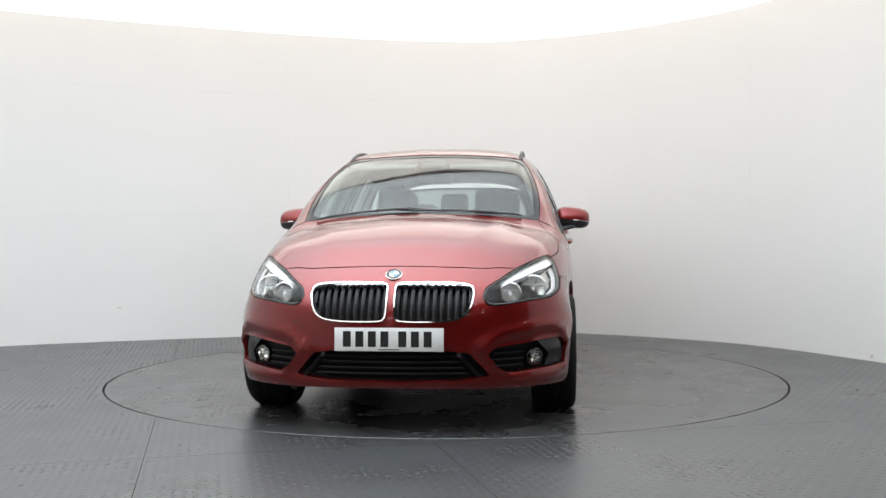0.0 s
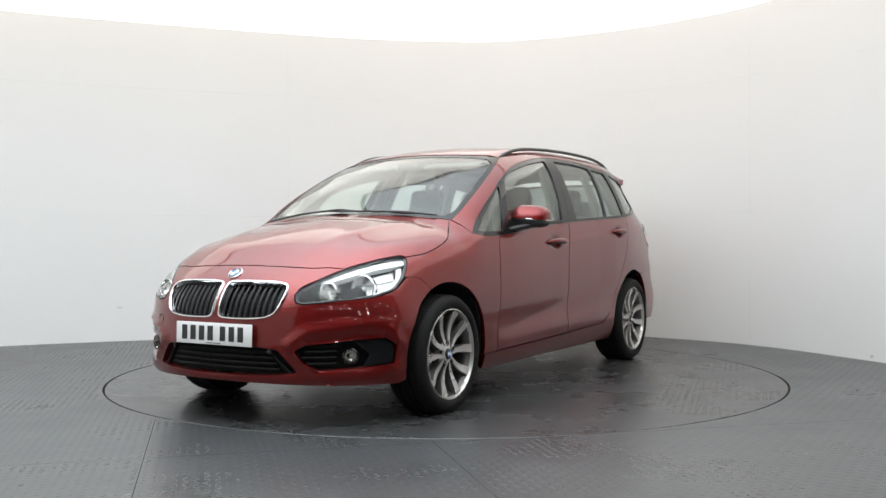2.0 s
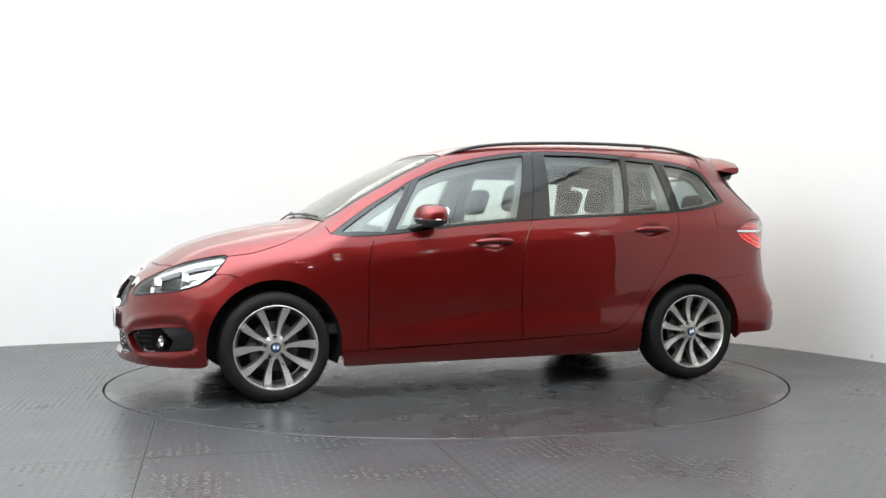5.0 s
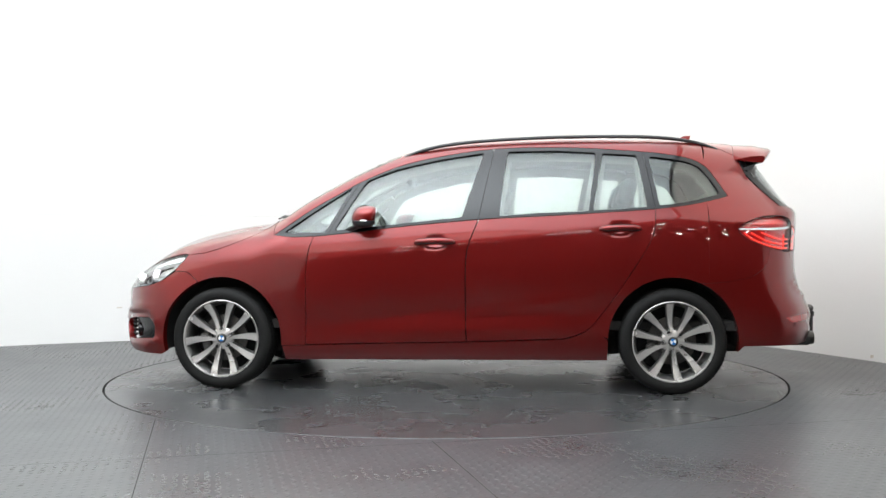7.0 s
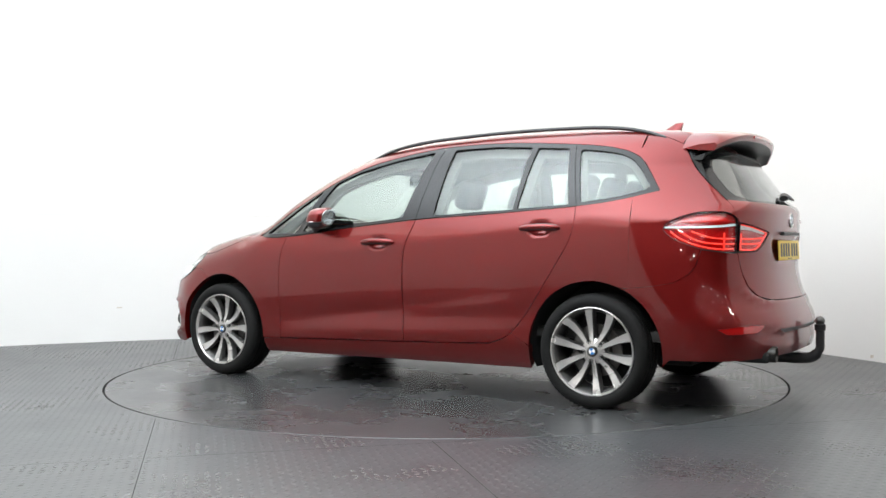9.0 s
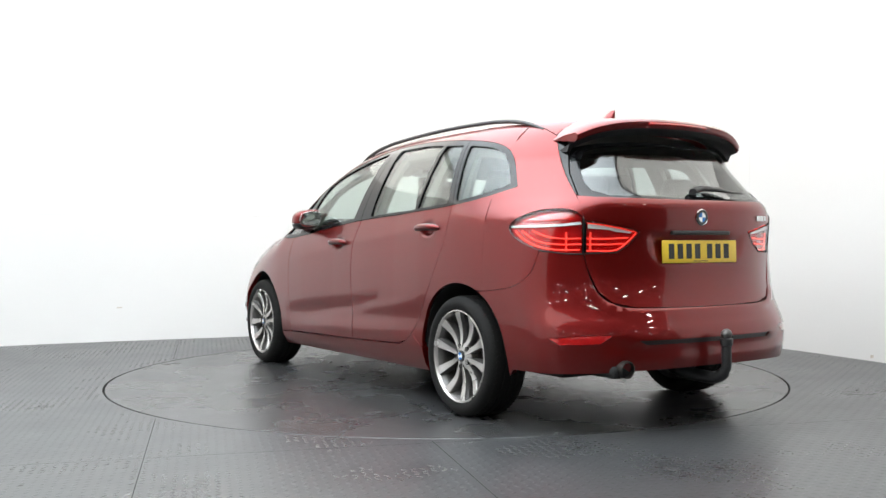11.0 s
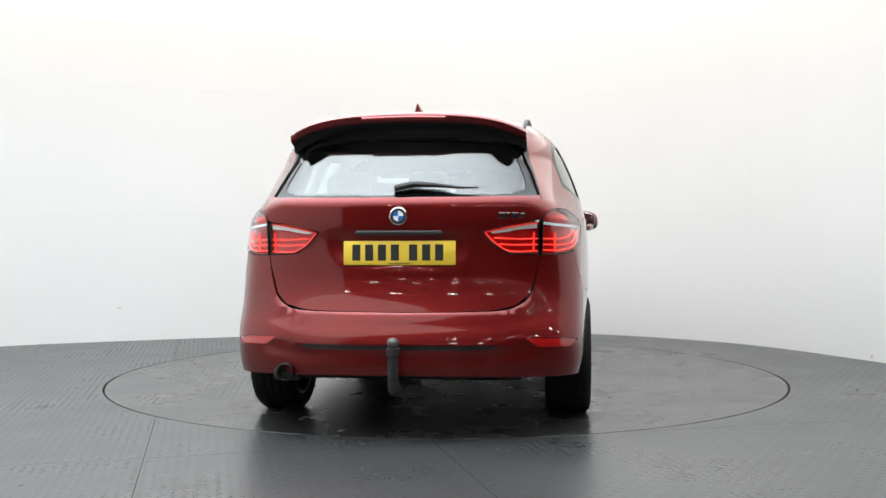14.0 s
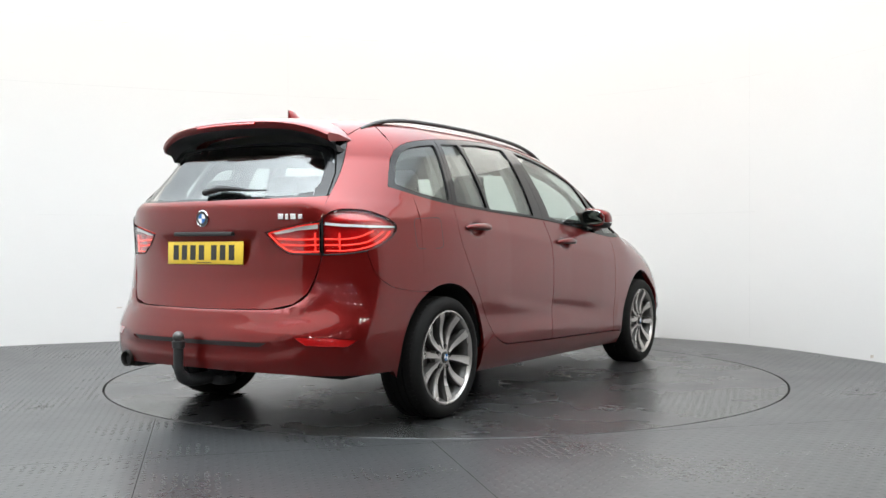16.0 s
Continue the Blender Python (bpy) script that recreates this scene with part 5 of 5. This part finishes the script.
# ---------------------------------------------------------------- cabin
bm = bmesh.new()
rbox(bm, (-.45, 0, .40), (3.1, 1.56, .06), .01, 2)
part("cabin_floor", bm, CABIN, car, "dark carpeted cabin floor")
bm = bmesh.new()
rows = []
for y in np.linspace(-.74, .74, 25):
    hump = .018 * math.exp(-((y + .36) / .2) ** 2)
    rows.append([bm.verts.new(p) for p in ((1.12, y, .95), (1.08, y, 1.0), (.95, y, 1.015), (.80, y, 1.02 + hump), (.70, y, 1.005 + hump), (.64, y, .95), (.60, y, .80), (.66, y, .55), (1.12, y, .5))])
for a, b in zip(rows, rows[1:]):
    for i in range(8):
        bm.faces.new((a[i], a[i + 1], b[i + 1], b[i]))
part("dashboard", bm, CABIN_PLASTIC, car, "dark moulded dashboard", smooth=50)
bm = bmesh.new()
at = Matrix.Translation((.50, -.36, .93)) @ Matrix.Rotation(radians(-65), 4, "Y")
ringv = [(.185 * math.cos(t), .185 * math.sin(t)) for t in np.linspace(0, 2 * math.pi, 33)]
tube(bm, [tuple(at @ Vector((x, y, 0))) for x, y in ringv], .015, 10, up=(.4, .1, .9))
rbox(bm, tuple(at @ Vector((0, 0, -.02))), (.09, .16, .1), .02, 3, Matrix.Rotation(radians(-65), 4, "Y"))
for y in (-.11, .11):
    rbox(bm, tuple(at @ Vector((0, y, -.01))), (.035, .15, .02), .008, 2, Matrix.Rotation(radians(-65), 4, "Y"))
part("steering_wheel", bm, CABIN_PLASTIC, car, "dark three-spoke steering wheel", smooth=60)


def seat(x, y, w=.50, top=1.06, base=.62, lean=20, head=True):
    st = new("seat")
    st.parent = car
    tagged(st, "dark fabric car seat with headrest")
    bm = bmesh.new()
    rbox(bm, (x + .22, y, base), (.50, w, .16), .055, 4)
    part("cushion", bm, CABIN, st, smooth=60)
    bm = bmesh.new()
    m = Matrix.Rotation(radians(-lean), 4, "Y")
    hgt = top - base
    rbox(bm, (0, 0, hgt / 2), (.15, w, hgt), .055, 4, None, .86)
    bmesh.ops.transform(bm, matrix=Matrix.Translation((x, y, base)) @ m, verts=bm.verts)
    part("backrest", bm, CABIN, st, smooth=60)
    if head:
        bm = bmesh.new()
        rbox(bm, (.01, 0, hgt + .15), (.10, .27 if w > .45 else .23, .19), .045, 4)
        bmesh.ops.transform(bm, matrix=Matrix.Translation((x, y, base)) @ m, verts=bm.verts)
        hd = part("headrest", bm, CABIN, st, smooth=60)
        for k in (-.06, .06):
            bm = bmesh.new()
            tube(bm, [(0, k, hgt - .02), (.005, k, hgt + .08)], .006, 8, up=(1, 0, 0))
            bmesh.ops.transform(bm, matrix=Matrix.Translation((x, y, base)) @ m, verts=bm.verts)
            part("post", bm, STEEL, st)


for y in (.36, -.36):
    seat(-.12, y, .50, 1.10, .60)
for y in (.42, 0, -.42):
    seat(-.98, y, .42, 1.10, .66, 18)
for y in (.33, -.33):
    seat(-1.68, y, .38, 1.02, .68, 12)
bm = bmesh.new()
p = on_skin("top", [(.42, 0)])[0]
rbox(bm, (p[0] - .03, 0, p[2] - .05), (.16, .17, .05), .02, 3)
rbox(bm, (p[0] - .12, 0, p[2] - .13), (.04, .24, .075), .018, 3)
part("rear_view_mirror", bm, CABIN_PLASTIC, car, "dark inner mirror with sensor housing", smooth=60)
for s in (1, -1):
    bm = bmesh.new()
    q = on_skin("side", [(-.255, 1.06), (-.27, 1.2), (-.29, 1.35), (-.31, 1.48)])
    tube(bm, [(a[0], s * (a[1] - .05), a[2]) for a in q], .035, 10, up=(1, 0, 0))
    part("belt_pillar", bm, LINER, car, smooth=60)
    bm = bmesh.new()
    q = on_skin("side", [(-1.24, 1.10), (-1.235, 1.25), (-1.22, 1.42)])
    tube(bm, [(a[0], s * (a[1] - .05), a[2]) for a in q], .04, 10, up=(1, 0, 0))
    part("rear_inner_pillar", bm, LINER, car, smooth=60)

# sun visors
for y in (.34, -.34):
    bm = bmesh.new()
    p = on_skin("top", [(.36, y)])[0]
    rbox(bm, (p[0], y, p[2] - .055), (.19, .46, .025), .01, 3, Matrix.Rotation(radians(14), 4, "Y"))
    part("sun_visor", bm, LINER, car, "folded beige sun visor", smooth=60)


# raised treads of the fixed floor plates
PLATE_TURN, PLATE_PITCH = radians(14), .04
PLATE_JOINTS_U, PLATE_JOINTS_V = (-1.88, -.62), (-2.26,)


def tread_field(owner, keep, h, label):
    """Raised bars, crosswise from cell to cell, wherever keep(x, y, u, v) holds."""
    c, s = math.cos(PLATE_TURN), math.sin(PLATE_TURN)
    k = np.arange(-170, 170)
    iu, iv = (g.ravel() for g in np.meshgrid(k, k, indexing="ij"))
    u, v = iu * PLATE_PITCH + .02, iv * PLATE_PITCH + .02
    x, y = c * u - s * v, s * u + c * v
    ok = keep(x, y, u, v)
    way = PLATE_TURN + np.where((iu + iv) % 2 == 0, 1, -1) * math.pi / 4
    x, y, way = x[ok], y[ok], way[ok]
    L, w = .0185, .0050
    shape = np.array([(-L, 0, 0), (-L * .4, w, 0), (L * .4, w, 0), (L, 0, 0), (L * .4, -w, 0), (-L * .4, -w, 0), (-L * .5, 0, h), (L * .5, 0, h)])
    cw, sw = np.cos(way)[:, None], np.sin(way)[:, None]
    co = np.stack([x[:, None] + cw * shape[:, 0] - sw * shape[:, 1], y[:, None] + sw * shape[:, 0] + cw * shape[:, 1], np.broadcast_to(shape[:, 2] + .0003, (len(x), 8))], 2).reshape(-1, 3)
    faces = [(1, 6, 7, 2), (0, 6, 1), (2, 7, 3), (3, 7, 4), (4, 7, 6, 5), (5, 6, 0)]
    me = bpy.data.meshes.new("tread")
    me.from_pydata(co.tolist(), [], [tuple(8 * n + i for i in f[::-1]) for n in range(len(x)) for f in faces])
    tagged(part("tread", me, TREAD if h > .001 else DISC, owner, smooth=180), label, kind="stuff")


def on_plates(x, y, u, v):
    ok = (np.hypot(x, y) > RING + .03) & (y > -3.9) & (x > -5.0) & (x < 4.0) & inside(np.stack([x, y], 1), wall_line)
    for j in PLATE_JOINTS_U:
        ok &= np.abs(u - j) > .006
    for j in PLATE_JOINTS_V:
        ok &= np.abs(v - j) > .006
    return ok


def build_treads(floor):
    tread_field(floor, on_plates, .0012, "worn raised treads of the chequer plates")
    tread_field(turntable, lambda x, y, u, v: np.hypot(x, y) < RING - .04, .0004, "almost worn-away treads of the disc")
    c, s = math.cos(PLATE_TURN), math.sin(PLATE_TURN)
    for across, joints in ((True, PLATE_JOINTS_U), (False, PLATE_JOINTS_V)):
        for j in joints:
            run = np.linspace(-6, 6, 401)
            pu, pv = (np.full(401, j), run) if across else (run, np.full(401, j))
            px, py = c * pu - s * pv, s * pu + c * pv
            ok = (np.hypot(px, py) > RING + .03) & (py > -4.2) & inside(np.stack([px, py], 1), wall_line)
            co, f = [], []
            for a, b in zip(np.flatnonzero(ok)[:-1], np.flatnonzero(ok)[1:]):
                if b == a + 1:
                    n = len(co)
                    ox, oy = (c * .0018, s * .0018) if across else (-s * .0018, c * .0018)
                    co += [(px[a] - ox, py[a] - oy, .0006), (px[a] + ox, py[a] + oy, .0006), (px[b] + ox, py[b] + oy, .0006), (px[b] - ox, py[b] - oy, .0006)]
                    f.append((n, n + 1, n + 2, n + 3))
            if f:
                part("plate_joint", poly_mesh("plate_joint", co, f), GROOVE, floor)


build_treads(floor_plates)


def motions():
    rows = []
    for t, turn in TURNS:
        a = radians(turn)
        rows.append((t, pose(-.06 * math.cos(a) + .046 * math.sin(a), -.06 * math.sin(a) - .046 * math.cos(a), 0, 0, 0, turn)))
    walk(car, rows)
    walk(turntable, [(t, pose(0, 0, 0, 0, 0, turn)) for t, turn in TURNS])


motions()
